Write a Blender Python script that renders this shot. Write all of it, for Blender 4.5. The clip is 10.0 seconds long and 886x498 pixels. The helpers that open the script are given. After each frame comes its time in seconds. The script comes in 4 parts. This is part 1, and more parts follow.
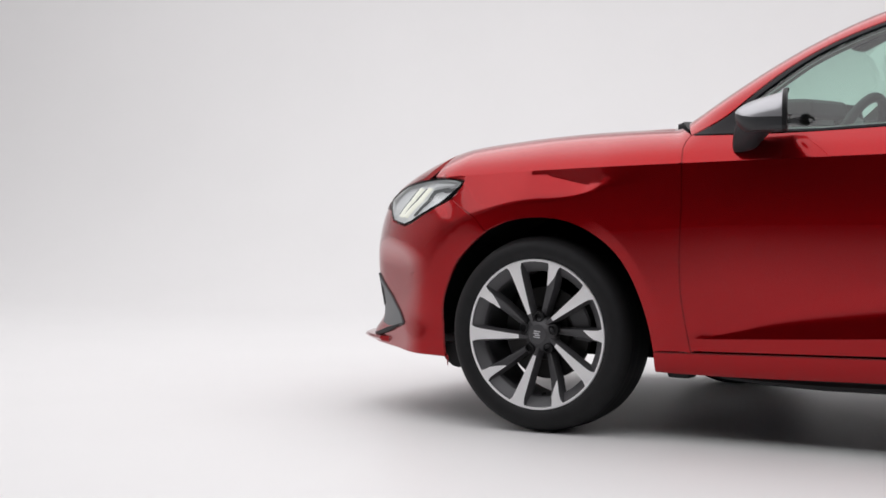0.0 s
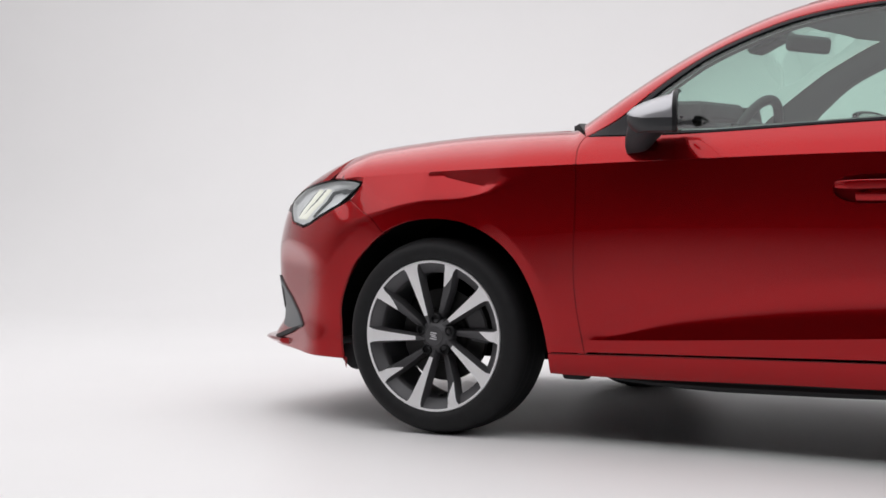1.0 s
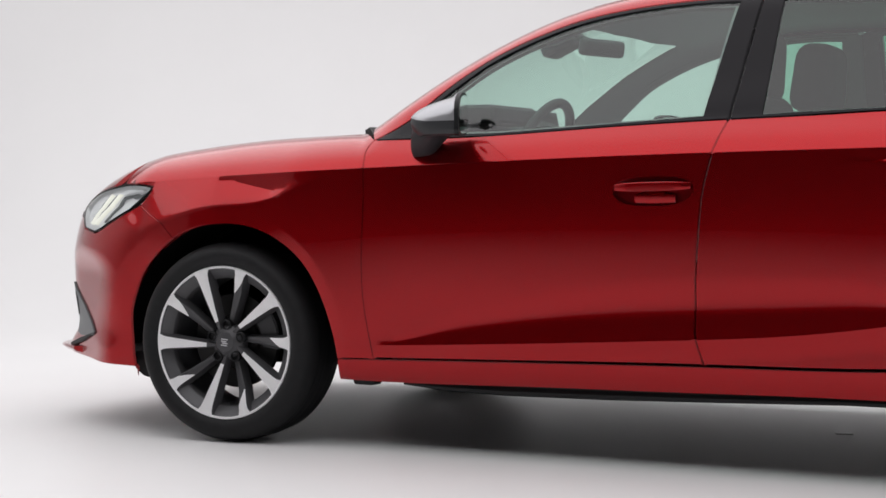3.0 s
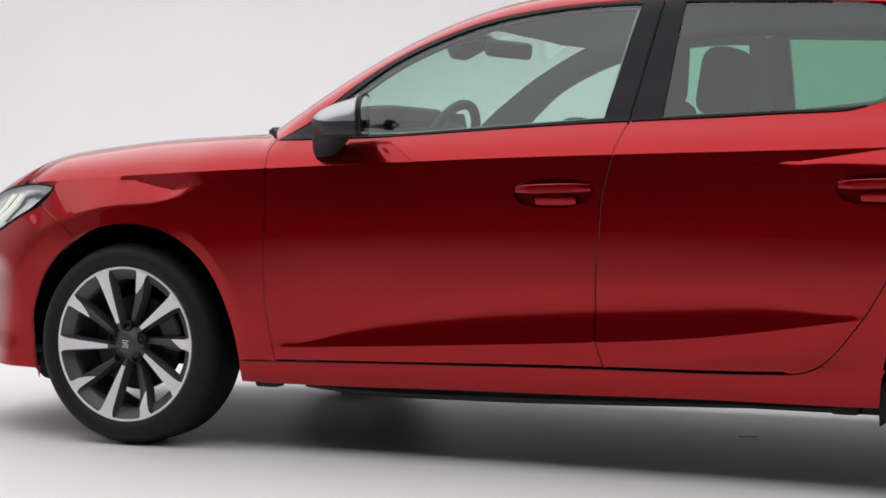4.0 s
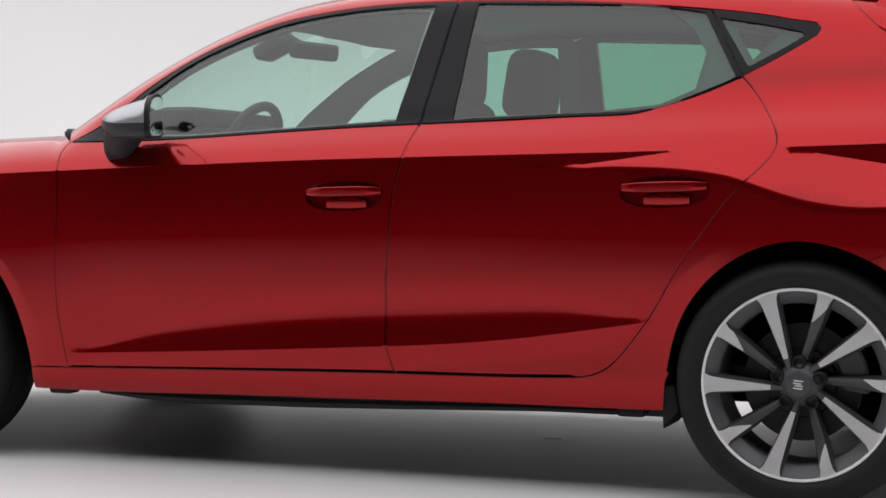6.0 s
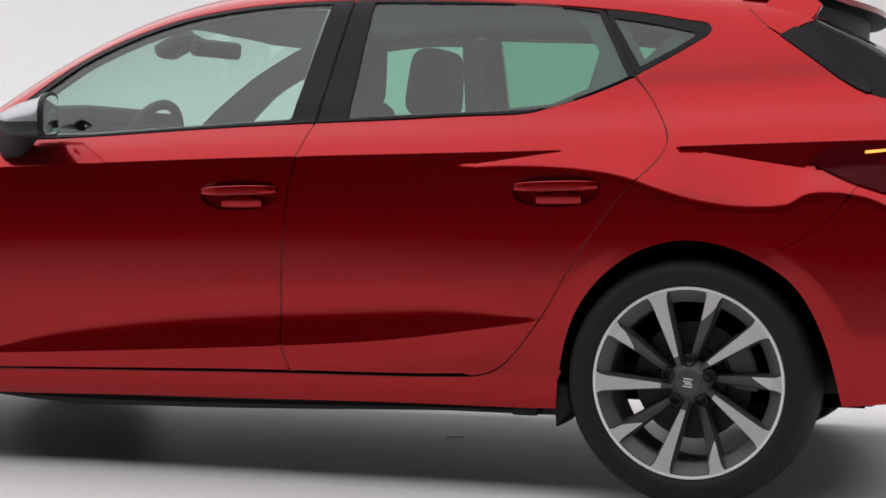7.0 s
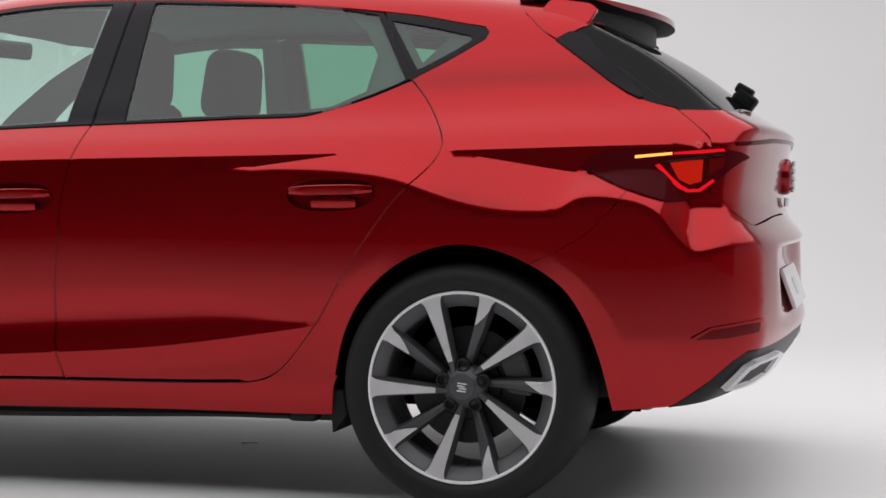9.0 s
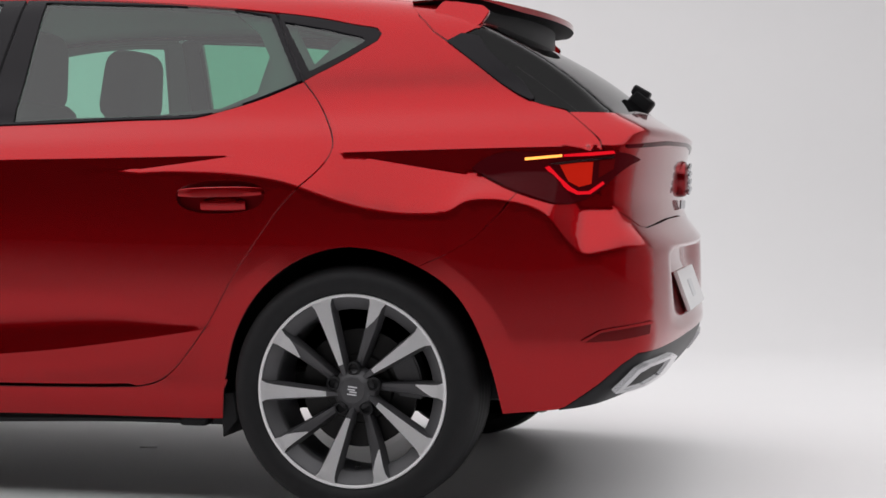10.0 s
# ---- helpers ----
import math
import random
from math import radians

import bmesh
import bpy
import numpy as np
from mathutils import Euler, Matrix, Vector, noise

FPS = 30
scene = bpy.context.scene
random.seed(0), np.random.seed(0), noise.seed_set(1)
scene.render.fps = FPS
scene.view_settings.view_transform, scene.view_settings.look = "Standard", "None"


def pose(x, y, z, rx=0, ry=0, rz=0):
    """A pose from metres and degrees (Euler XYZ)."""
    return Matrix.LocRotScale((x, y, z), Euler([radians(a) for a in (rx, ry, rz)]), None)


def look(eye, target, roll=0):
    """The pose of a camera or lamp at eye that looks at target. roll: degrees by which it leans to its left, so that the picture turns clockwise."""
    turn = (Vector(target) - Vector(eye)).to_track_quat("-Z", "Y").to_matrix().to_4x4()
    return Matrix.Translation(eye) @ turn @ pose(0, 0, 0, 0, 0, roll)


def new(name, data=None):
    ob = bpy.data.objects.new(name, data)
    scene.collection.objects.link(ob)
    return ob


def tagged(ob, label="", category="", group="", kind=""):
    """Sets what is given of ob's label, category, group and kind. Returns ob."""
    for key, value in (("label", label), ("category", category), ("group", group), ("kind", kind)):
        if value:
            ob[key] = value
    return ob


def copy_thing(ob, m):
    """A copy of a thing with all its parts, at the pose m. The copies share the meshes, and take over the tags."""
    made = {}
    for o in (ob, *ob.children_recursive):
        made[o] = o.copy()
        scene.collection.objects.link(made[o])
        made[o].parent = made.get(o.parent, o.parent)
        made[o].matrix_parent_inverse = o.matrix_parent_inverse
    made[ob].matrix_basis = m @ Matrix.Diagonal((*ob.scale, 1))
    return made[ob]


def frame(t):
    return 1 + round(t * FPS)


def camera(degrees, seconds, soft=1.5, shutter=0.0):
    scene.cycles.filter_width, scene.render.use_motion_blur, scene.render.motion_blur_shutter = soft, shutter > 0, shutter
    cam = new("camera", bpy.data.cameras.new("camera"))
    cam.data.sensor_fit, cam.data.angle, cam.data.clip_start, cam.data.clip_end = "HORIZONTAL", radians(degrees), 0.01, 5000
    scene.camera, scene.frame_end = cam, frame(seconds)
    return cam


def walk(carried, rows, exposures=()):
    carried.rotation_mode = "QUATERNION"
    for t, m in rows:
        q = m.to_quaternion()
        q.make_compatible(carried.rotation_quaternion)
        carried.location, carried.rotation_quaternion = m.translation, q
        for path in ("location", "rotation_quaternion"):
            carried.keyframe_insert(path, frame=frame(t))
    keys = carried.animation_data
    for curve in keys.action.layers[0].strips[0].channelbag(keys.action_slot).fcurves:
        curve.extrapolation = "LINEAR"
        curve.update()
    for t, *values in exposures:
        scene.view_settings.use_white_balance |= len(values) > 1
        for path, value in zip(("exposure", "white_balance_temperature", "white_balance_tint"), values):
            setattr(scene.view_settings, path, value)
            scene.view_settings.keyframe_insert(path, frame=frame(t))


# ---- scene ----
cam = camera(28.9, 10.0, soft=1.6)
PATH = [
    (0, (2.795, -5.64, 0.827), (1.695, -3.972, 0.743), -0.3),
    (0.5, (2.852, -5.584, 0.812), (1.78, -3.897, 0.733), -0.2),
    (1, (2.917, -5.544, 0.796), (1.871, -3.841, 0.724), -0.1),
    (1.5, (2.969, -5.506, 0.792), (1.957, -3.782, 0.724), -0.1),
    (2, (3.018, -5.467, 0.793), (2.038, -3.725, 0.724), -0.1),
    (2.5, (3.069, -5.421, 0.792), (2.122, -3.661, 0.722), -0.1),
    (3.8, (3.17, -5.329, 0.787), (2.309, -3.524, 0.725), -0.2),
    (4, (3.188, -5.314, 0.788), (2.341, -3.504, 0.724), 0.0),
    (4.5, (3.234, -5.287, 0.791), (2.421, -3.461, 0.725), 0.0),
    (5, (3.285, -5.253, 0.793), (2.502, -3.413, 0.727), 0.0),
    (5.5, (3.342, -5.214, 0.792), (2.592, -3.361, 0.729), -0.0),
    (7, (3.507, -5.147, 0.798), (2.857, -3.257, 0.732), 0.0),
    (7.5, (3.566, -5.124, 0.805), (2.954, -3.222, 0.739), -0.0),
    (8, (3.623, -5.096, 0.805), (3.044, -3.183, 0.741), 0.0),
    (8.5, (3.68, -5.062, 0.801), (3.138, -3.138, 0.738), 0.1),
    (9, (3.732, -5.041, 0.804), (3.225, -3.107, 0.74), 0.1),
    (9.5, (3.786, -5.018, 0.807), (3.317, -3.075, 0.744), 0.1),
    (10, (3.843, -4.992, 0.806), (3.406, -3.042, 0.744), 0.1),
]
walk(cam, [(t, look(eye, target, roll)) for t, eye, target, roll in PATH])

# ---- world, lights ----
world = bpy.data.worlds.new("studio_dark")
scene.world = world
world.use_nodes = True
world.node_tree.nodes["Background"].inputs[0].default_value = (0.9, 0.95, 1.0, 1)
world.node_tree.nodes["Background"].inputs[1].default_value = 0.05


def softbox(name, m, sx, sy, watts, colour=(1.0, 0.983, 1.0)):
    lamp = bpy.data.lights.new(name, "AREA")
    lamp.shape, lamp.size, lamp.size_y, lamp.energy, lamp.color = "RECTANGLE", sx, sy, watts, colour
    ob = new(name, lamp)
    ob.matrix_world = m
    return ob


softbox("overhead_softbox", look((1.35, -0.5, 5.3), (1.35, -0.5, 0)), 17.0, 10.4, 950)

# ---- materials ----


def mat(name, colour, rough=0.5, metal=0.0, coat=0.0, spec=0.5, noise_amt=0.0, noise_scale=40.0, bump=0.0, bump_scale=200.0):
    m = bpy.data.materials.new(name)
    m.use_nodes = True
    nt = m.node_tree
    b = nt.nodes["Principled BSDF"]
    b.inputs["Base Color"].default_value = (*colour, 1)
    b.inputs["Roughness"].default_value = rough
    b.inputs["Metallic"].default_value = metal
    b.inputs["Coat Weight"].default_value = coat
    b.inputs["Coat Roughness"].default_value = 0.03
    b.inputs["Coat IOR"].default_value = 1.34
    b.inputs["Specular IOR Level"].default_value = spec
    co = nt.nodes.new("ShaderNodeTexCoord")
    if noise_amt:
        n = nt.nodes.new("ShaderNodeTexNoise")
        n.inputs["Scale"].default_value, n.inputs["Detail"].default_value = noise_scale, 6.0
        mix = nt.nodes.new("ShaderNodeMix")
        mix.data_type = "RGBA"
        mix.inputs["A"].default_value = (*[c * (1 - noise_amt) for c in colour], 1)
        mix.inputs["B"].default_value = (*[min(1, c * (1 + noise_amt)) for c in colour], 1)
        nt.links.new(co.outputs["Object"], n.inputs["Vector"])
        nt.links.new(n.outputs["Fac"], mix.inputs["Factor"])
        nt.links.new(mix.outputs["Result"], b.inputs["Base Color"])
    if bump:
        n2 = nt.nodes.new("ShaderNodeTexNoise")
        n2.inputs["Scale"].default_value, n2.inputs["Detail"].default_value = bump_scale, 4.0
        bp = nt.nodes.new("ShaderNodeBump")
        bp.inputs["Strength"].default_value, bp.inputs["Distance"].default_value = bump, 0.002
        nt.links.new(co.outputs["Object"], n2.inputs["Vector"])
        nt.links.new(n2.outputs["Fac"], bp.inputs["Height"])
        nt.links.new(bp.outputs["Normal"], b.inputs["Normal"])
    return m


def glass_mat(name, colour, rough=0.0, gloss=0.06):
    m = bpy.data.materials.new(name)
    m.use_nodes = True
    nt = m.node_tree
    nt.nodes.remove(nt.nodes["Principled BSDF"])
    tr = nt.nodes.new("ShaderNodeBsdfTransparent")
    tr.inputs[0].default_value = (*colour, 1)
    gl = nt.nodes.new("ShaderNodeBsdfGlossy")
    gl.inputs["Roughness"].default_value = rough
    lw = nt.nodes.new("ShaderNodeLayerWeight")
    lw.inputs[0].default_value = 0.5
    pw = nt.nodes.new("ShaderNodeMath")
    pw.operation = "POWER"
    pw.inputs[1].default_value = 5.0
    fr = nt.nodes.new("ShaderNodeMath")
    fr.operation = "MULTIPLY_ADD"
    fr.inputs[1].default_value, fr.inputs[2].default_value = 0.9, gloss
    nt.links.new(lw.outputs["Facing"], pw.inputs[0])
    nt.links.new(pw.outputs[0], fr.inputs[0])
    mix = nt.nodes.new("ShaderNodeMixShader")
    nt.links.new(fr.outputs[0], mix.inputs[0])
    nt.links.new(tr.outputs[0], mix.inputs[1])
    nt.links.new(gl.outputs[0], mix.inputs[2])
    nt.links.new(mix.outputs[0], nt.nodes["Material Output"].inputs[0])
    return m


PAINT = mat("red_paint", (0.325, 0.0022, 0.005), 0.27, 0.85, 1.0, spec=0.0, noise_amt=0.05, noise_scale=500)
BLACK = mat("black_plastic", (0.007, 0.007, 0.008), 0.5, spec=0.25)
GLOSS_BLACK = mat("gloss_black", (0.006, 0.006, 0.007), 0.12, spec=0.2)
RUBBER = mat("tyre_rubber", (0.014, 0.014, 0.015), 0.6, spec=0.2, noise_amt=0.25, bump=0.2)
ALLOY = mat("machined_alloy", (0.95, 0.945, 0.955), 0.36, 0.15, noise_amt=0.04, noise_scale=200)
ALLOY_DARK = mat("dark_alloy", (0.075, 0.074, 0.078), 0.38, 0.3, spec=0.3, noise_amt=0.08, noise_scale=300)
CLOTH = mat("dark_cloth", (0.03, 0.031, 0.033), 0.9, noise_amt=0.12, noise_scale=60)
STUDIO = mat("studio_paint", (0.78, 0.775, 0.775), 0.47, noise_amt=0.02, noise_scale=1.5)
DARK_WALL = mat("dark_wall", (0.055, 0.055, 0.057), 0.9)
GLASS = glass_mat("green_glass", (0.66, 0.84, 0.77), gloss=0.085)
GLASS_DARK = glass_mat("tinted_glass", (0.29, 0.60, 0.46), gloss=0.075)
GLASS_TAIL = glass_mat("tail_glass", (0.04, 0.045, 0.045), gloss=0.018)

TRIM = mat("satin_black_trim", (0.009, 0.0075, 0.010), 0.20, spec=0.16)
DARK_GREY = mat("dark_grey_plastic", (0.035, 0.036, 0.039), 0.4, spec=0.3, noise_amt=0.1, noise_scale=300)
DIFFUSER = mat("diffuser_plastic", (0.013, 0.013, 0.015), 0.4, spec=0.25, noise_amt=0.1, noise_scale=300)
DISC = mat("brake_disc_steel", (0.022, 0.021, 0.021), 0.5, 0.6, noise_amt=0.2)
ALLOY_STEP = mat("rim_step_alloy", (0.10, 0.099, 0.104), 0.42, 0.3, spec=0.3, noise_amt=0.08, noise_scale=300)
ALLOY_MID = mat("barrel_alloy", (0.13, 0.13, 0.14), 0.4, 0.5)
FIN_GREY = mat("grey_plastic", (0.14, 0.145, 0.15), 0.4, noise_amt=0.1, noise_scale=300)
SILVER = mat("satin_silver", (0.42, 0.42, 0.44), 0.35, 0.7)
CHROME = mat("chrome", (0.60, 0.60, 0.62), 0.14, 1.0)
CHROME_RED = mat("red_chrome", (0.55, 0.25, 0.25), 0.15, 1.0)
MIRROR = mat("mirror", (0.9, 0.9, 0.9), 0.01, 1.0)
STEEL = mat("grey_steel", (0.16, 0.155, 0.15), 0.4, 0.9, noise_amt=0.2)
# body red darkened to paint the shade in the handle dishes; also the badge's red
PAINT_DEEP = mat("red_paint_dish_shade_and_badge", (0.22, 0.003, 0.006), 0.3, 0.8, 1.0, spec=0.0)
PLATE = mat("white_plate", (0.8, 0.8, 0.8), 0.4)
PLATE_GREY = mat("plate_grey", (0.70, 0.71, 0.72), 0.4)
LAMP_SILVER = mat("lamp_silver", (0.90, 0.91, 0.92), 0.35, 0.1)
LAMP_DARK = mat("smoked_red", (0.065, 0.003, 0.005), 0.10, spec=0.04)
RED_LENS = mat("red_lens", (0.12, 0.003, 0.004), 0.15, spec=0.15)
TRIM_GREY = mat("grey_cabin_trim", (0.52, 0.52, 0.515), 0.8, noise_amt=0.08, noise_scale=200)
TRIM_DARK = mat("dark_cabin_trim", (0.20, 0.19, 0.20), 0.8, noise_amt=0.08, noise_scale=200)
CABIN_BLACK = mat("black_cabin_plastic", (0.02, 0.02, 0.022), 0.6)
CLEAR = glass_mat("clear_lens", (0.93, 0.95, 0.95))


def glow(name, colour, strength):
    m = mat(name, tuple(0.3 * c for c in colour), 0.3, spec=0.1)
    b = m.node_tree.nodes["Principled BSDF"]
    b.inputs["Emission Color"].default_value = (*colour, 1)
    b.inputs["Emission Strength"].default_value = strength
    return m


LED = glow("white_led", (1.0, 0.98, 0.88), 0.8)
LED_RED = glow("red_led", (1.0, 0.008, 0.020), 0.62)
AMBER = glow("amber_led", (1.0, 0.36, 0.07), 1.9)
RED_GLOW = glow("lit_red_lens", (0.9, 0.022, 0.008), 0.34)


# ---- shapes ----
def link(name, verts, faces, material, parent=None, label="", smooth=True, normals=None):
    me = bpy.data.meshes.new(name)
    me.from_pydata([tuple(v) for v in verts], [], [tuple(f) for f in faces])
    me.materials.append(material)
    me.update()
    if smooth:
        me.polygons.foreach_set("use_smooth", [True] * len(me.polygons))
    if normals is not None:
        me.normals_split_custom_set_from_vertices([tuple(n) for n in normals])
    ob = new(name, me)
    if parent is not None:
        ob.parent = parent
    if label:
        ob["label"] = label
    return ob


def part(name, bm, material, parent=None, label="", smooth=True):
    me = bpy.data.meshes.new(name)
    bmesh.ops.recalc_face_normals(bm, faces=bm.faces)
    bm.to_mesh(me)
    bm.free()
    me.materials.append(material)
    if smooth:
        me.polygons.foreach_set("use_smooth", [True] * len(me.polygons))
        me.set_sharp_from_angle(angle=radians(35))
    ob = new(name, me)
    if parent is not None:
        ob.parent = parent
    if label:
        ob["label"] = label
    return ob


def lathe(profile, n=96):
    """A ring of revolution round the y axis from (radius, y) pairs."""
    bm = bmesh.new()
    rings = []
    for r, y in profile:
        rings.append([bm.verts.new((r * math.cos(2 * math.pi * i / n), y, r * math.sin(2 * math.pi * i / n))) for i in range(n)])
    for a, b in zip(rings, rings[1:]):
        for i in range(n):
            bm.faces.new((a[i], a[(i + 1) % n], b[(i + 1) % n], b[i]))
    return bm


# ---- the studio ----
CYC = pose(0, 3.3, 0, 0, 0, 14)


def cyclorama():
    prof = [(-16.0, 0.0), (-8.0, 0.0), (-3.0, 0.0), (0.0, 0.0)]
    R = 2.6
    prof += [(R * math.sin(a), R - R * math.cos(a)) for a in np.linspace(0.04, math.pi / 2, 30)]
    prof += [(R, 6.5)]
    verts, faces = [], []
    xs = np.linspace(-16, 18, 18)
    for x in xs:
        for y, z in prof:
            verts.append(CYC @ Vector((x, y, z)))
    n = len(prof)
    for i in range(len(xs) - 1):
        for j in range(n - 1):
            faces.append((i * n + j, (i + 1) * n + j, (i + 1) * n + j + 1, i * n + j + 1))
    return tagged(link("floor", verts, faces, STUDIO), "seamless white studio floor curving up into the back wall", "studio floor", kind="structure")


cyclorama()


def slab(name, m, sx, sy, sz, material, label, category):
    bm = bmesh.new()
    bmesh.ops.create_cube(bm, size=1, matrix=m @ Matrix.Diagonal((sx, sy, sz, 1)))
    ob = part(name, bm, material, None, "", False)
    return tagged(ob, label, category, kind="structure")


slab("wall_camera_side", CYC @ pose(1, -15.9, 3.2), 34, 0.2, 6.6, DARK_WALL, "dark unlit studio wall", "wall")
slab("wall_left", CYC @ pose(-9.6, -3.9, 3.2), 0.2, 13.2, 6.6, STUDIO, "white studio side wall", "wall")
slab("wall_right", CYC @ pose(11.0, -3.9, 3.2), 0.2, 13.2, 6.6, STUDIO, "white studio side wall", "wall")
slab("wall_left_dark", CYC @ pose(-9.6, -13.2, 3.2), 0.2, 5.4, 6.6, DARK_WALL, "dark unlit studio wall", "wall")
slab("wall_right_dark", CYC @ pose(11.0, -13.2, 3.2), 0.2, 5.4, 6.6, DARK_WALL, "dark unlit studio wall", "wall")
slab("ceiling", CYC @ pose(1, -6.5, 6.6), 34.2, 19, 0.2, DARK_WALL, "dark studio ceiling", "ceiling")


# ---- the car's form ----
def spline(xs, ys):
    """A natural cubic spline through the given knots, straight beyond them."""
    x, y = np.array(xs, float), np.array(ys, float)
    n = len(x)
    h = np.diff(x)
    A, rhs = np.eye(n), np.zeros(n)
    for i in range(1, n - 1):
        A[i, i - 1:i + 2] = h[i - 1], 2 * (h[i - 1] + h[i]), h[i]
        rhs[i] = 6 * ((y[i + 1] - y[i]) / h[i] - (y[i] - y[i - 1]) / h[i - 1])
    m = np.linalg.solve(A, rhs)

    def f(q):
        q = np.asarray(q, float)
        c = np.clip(q, x[0], x[-1])
        i = np.clip(np.searchsorted(x, c) - 1, 0, n - 2)
        a, b = x[i + 1] - c, c - x[i]
        v = (m[i] * a**3 + m[i + 1] * b**3) / (6 * h[i]) + (y[i] / h[i] - m[i] * h[i] / 6) * a + (y[i + 1] / h[i] - m[i + 1] * h[i] / 6) * b
        lo, hi = (y[1] - y[0]) / h[0] - h[0] * (2 * m[0] + m[1]) / 6, (y[-1] - y[-2]) / h[-1] + h[-1] * (m[-2] + 2 * m[-1]) / 6
        return v + np.where(q < x[0], (q - x[0]) * lo, 0) + np.where(q > x[-1], (q - x[-1]) * hi, 0)
    return f


def smax(a, b, k):
    h = np.maximum(k - np.abs(a - b), 0) / k
    return np.maximum(a, b) + h * h * k / 4


def step(a, b, q):
    t = np.clip((q - a) / (b - a), 0, 1)
    return t * t * (3 - 2 * t)


WHEEL_F, WHEEL_R, TYRE, STEER = 0.0, 2.686, 0.318, 3.0
plan = spline([-0.9, -0.45, 0.0, 0.5, 1.3, 2.1, 2.7, 2.95, 3.1, 3.2, 3.3, 3.4, 3.5], [0.86, 0.872, 0.885, 0.878, 0.880, 0.885, 0.892, 0.886, 0.871, 0.848, 0.802, 0.725, 0.62])
crease_z = spline([-0.5, 0.0, 0.52, 1.2, 1.63, 2.3, 2.7, 3.1], [0.82, 0.845, 0.864, 0.886, 0.895, 0.905, 0.915, 0.925])
lower = spline([0.16, 0.22, 0.26, 0.29, 0.33, 0.38, 0.45, 0.50, 0.56, 0.62, 0.70, 0.80, 0.87],
               [-0.092, -0.048, -0.0305, -0.0240, -0.0222, -0.0200, -0.0142, -0.0090, -0.0046, -0.0019, -0.0006, -0.0024, -0.0060])
ridge_z = spline([0.4, 0.606, 0.857, 1.117, 1.565, 1.872, 2.103, 2.245, 2.4], [0.322, 0.330, 0.341, 0.354, 0.379, 0.403, 0.434, 0.456, 0.482])
hollow = spline([0.40, 0.55, 0.62, 0.78, 0.97, 1.22, 1.56, 1.87, 2.10, 2.24, 2.32, 2.5], [0.012, 0.012, 0.016, 0.054, 0.086, 0.110, 0.118, 0.107, 0.070, 0.028, 0.013, 0.012])


def ridge(x, z):
    """The pressed fold low on the doors: a hollow that falls in above a sharp edge."""
    h = np.clip(0.88 * hollow(x), 0.012, 0.2)
    q = (z - ridge_z(x)) / h
    deep = 0.115 * h
    above = deep * np.clip(1 - q, 0, 1) ** 2 * (1 + 0.6 * q)
    lip = 0.30 * deep * (0.5 + 0.5 * np.cos(np.pi * np.clip((q - 0.95) / 0.75, -1, 1)))
    below = deep * np.clip(1 + (z - ridge_z(x)) / 0.060, 0, 1) ** 1.5
    return np.where(q > 0, above - lip, below - lip)


upper = spline([0.0, 0.04, 0.10, 0.20, 0.35, 0.50, 0.60], [-0.006, -0.034, -0.091, -0.146, -0.220, -0.309, -0.383])
hood = spline([-0.95, -0.85, -0.74, -0.64, -0.54, -0.40, -0.165, 0.06, 0.275, 0.6], [0.57, 0.715, 0.814, 0.866, 0.903, 0.936, 0.967, 0.986, 0.995, 1.0])
screen = spline([0.06, 0.244, 0.494, 0.744, 0.98, 1.16, 1.38, 1.7, 2.1, 2.6, 3.0, 3.3], [0.85, 0.962, 1.122, 1.260, 1.352, 1.391, 1.409, 1.414, 1.405, 1.372, 1.322, 1.28])
nose = spline([0.15, 0.22, 0.26, 0.32, 0.42, 0.52, 0.62, 0.70, 0.80, 0.9], [-0.82, -0.90, -0.925, -0.885, -0.885, -0.90, -0.89, -0.865, -0.79, -0.62])
tail = spline([0.2, 0.30, 0.40, 0.48, 0.56, 0.64, 0.685, 0.73, 0.84, 0.93, 0.958, 0.972, 0.986, 1.03, 1.06, 1.13, 1.195, 1.25, 1.33, 1.45],
              [3.275, 3.393, 3.472, 3.485, 3.486, 3.484, 3.475, 3.440, 3.424, 3.435, 3.444, 3.447, 3.428, 3.352, 3.315, 3.228, 3.125, 3.02, 2.87, 2.66])


corner_x = spline([0.15, 0.37, 0.50, 0.56, 0.61, 0.66, 0.70, 0.8, 1.0], [-0.46, -0.450, -0.445, -0.455, -0.500, -0.585, -0.70, -1.0, -1.6])
haunch_z = spline([1.6, 1.9, 2.2, 2.40, 2.527, 2.60, 2.687, 2.744, 2.815, 2.875, 2.92, 2.945, 2.965, 2.985, 3.02, 3.055, 3.088, 3.154, 3.18, 3.21, 3.234, 3.254, 3.29, 3.39, 3.5],
                  [0.88, 0.866, 0.858, 0.846, 0.824, 0.797, 0.768, 0.756, 0.748, 0.748, 0.752, 0.762, 0.777, 0.786, 0.790, 0.789, 0.784, 0.762, 0.742, 0.702, 0.673, 0.656, 0.656, 0.670, 0.685])
front_lean_depth = spline([-0.9, -0.4, -0.2, -0.05, 0.06, 0.14, 0.20, 0.25, 0.31, 0.38, 0.46, 0.6], [0.075, 0.064, 0.054, 0.043, 0.033, 0.0235, 0.0155, 0.0088, 0.0038, 0.0011, 0.0, 0.0])
haunch_depth = spline([1.7, 1.9, 2.1, 2.3, 2.45, 2.6, 2.75, 2.9, 3.5], [0.0, 0.0, 0.005, 0.020, 0.036, 0.053, 0.060, 0.060, 0.060])
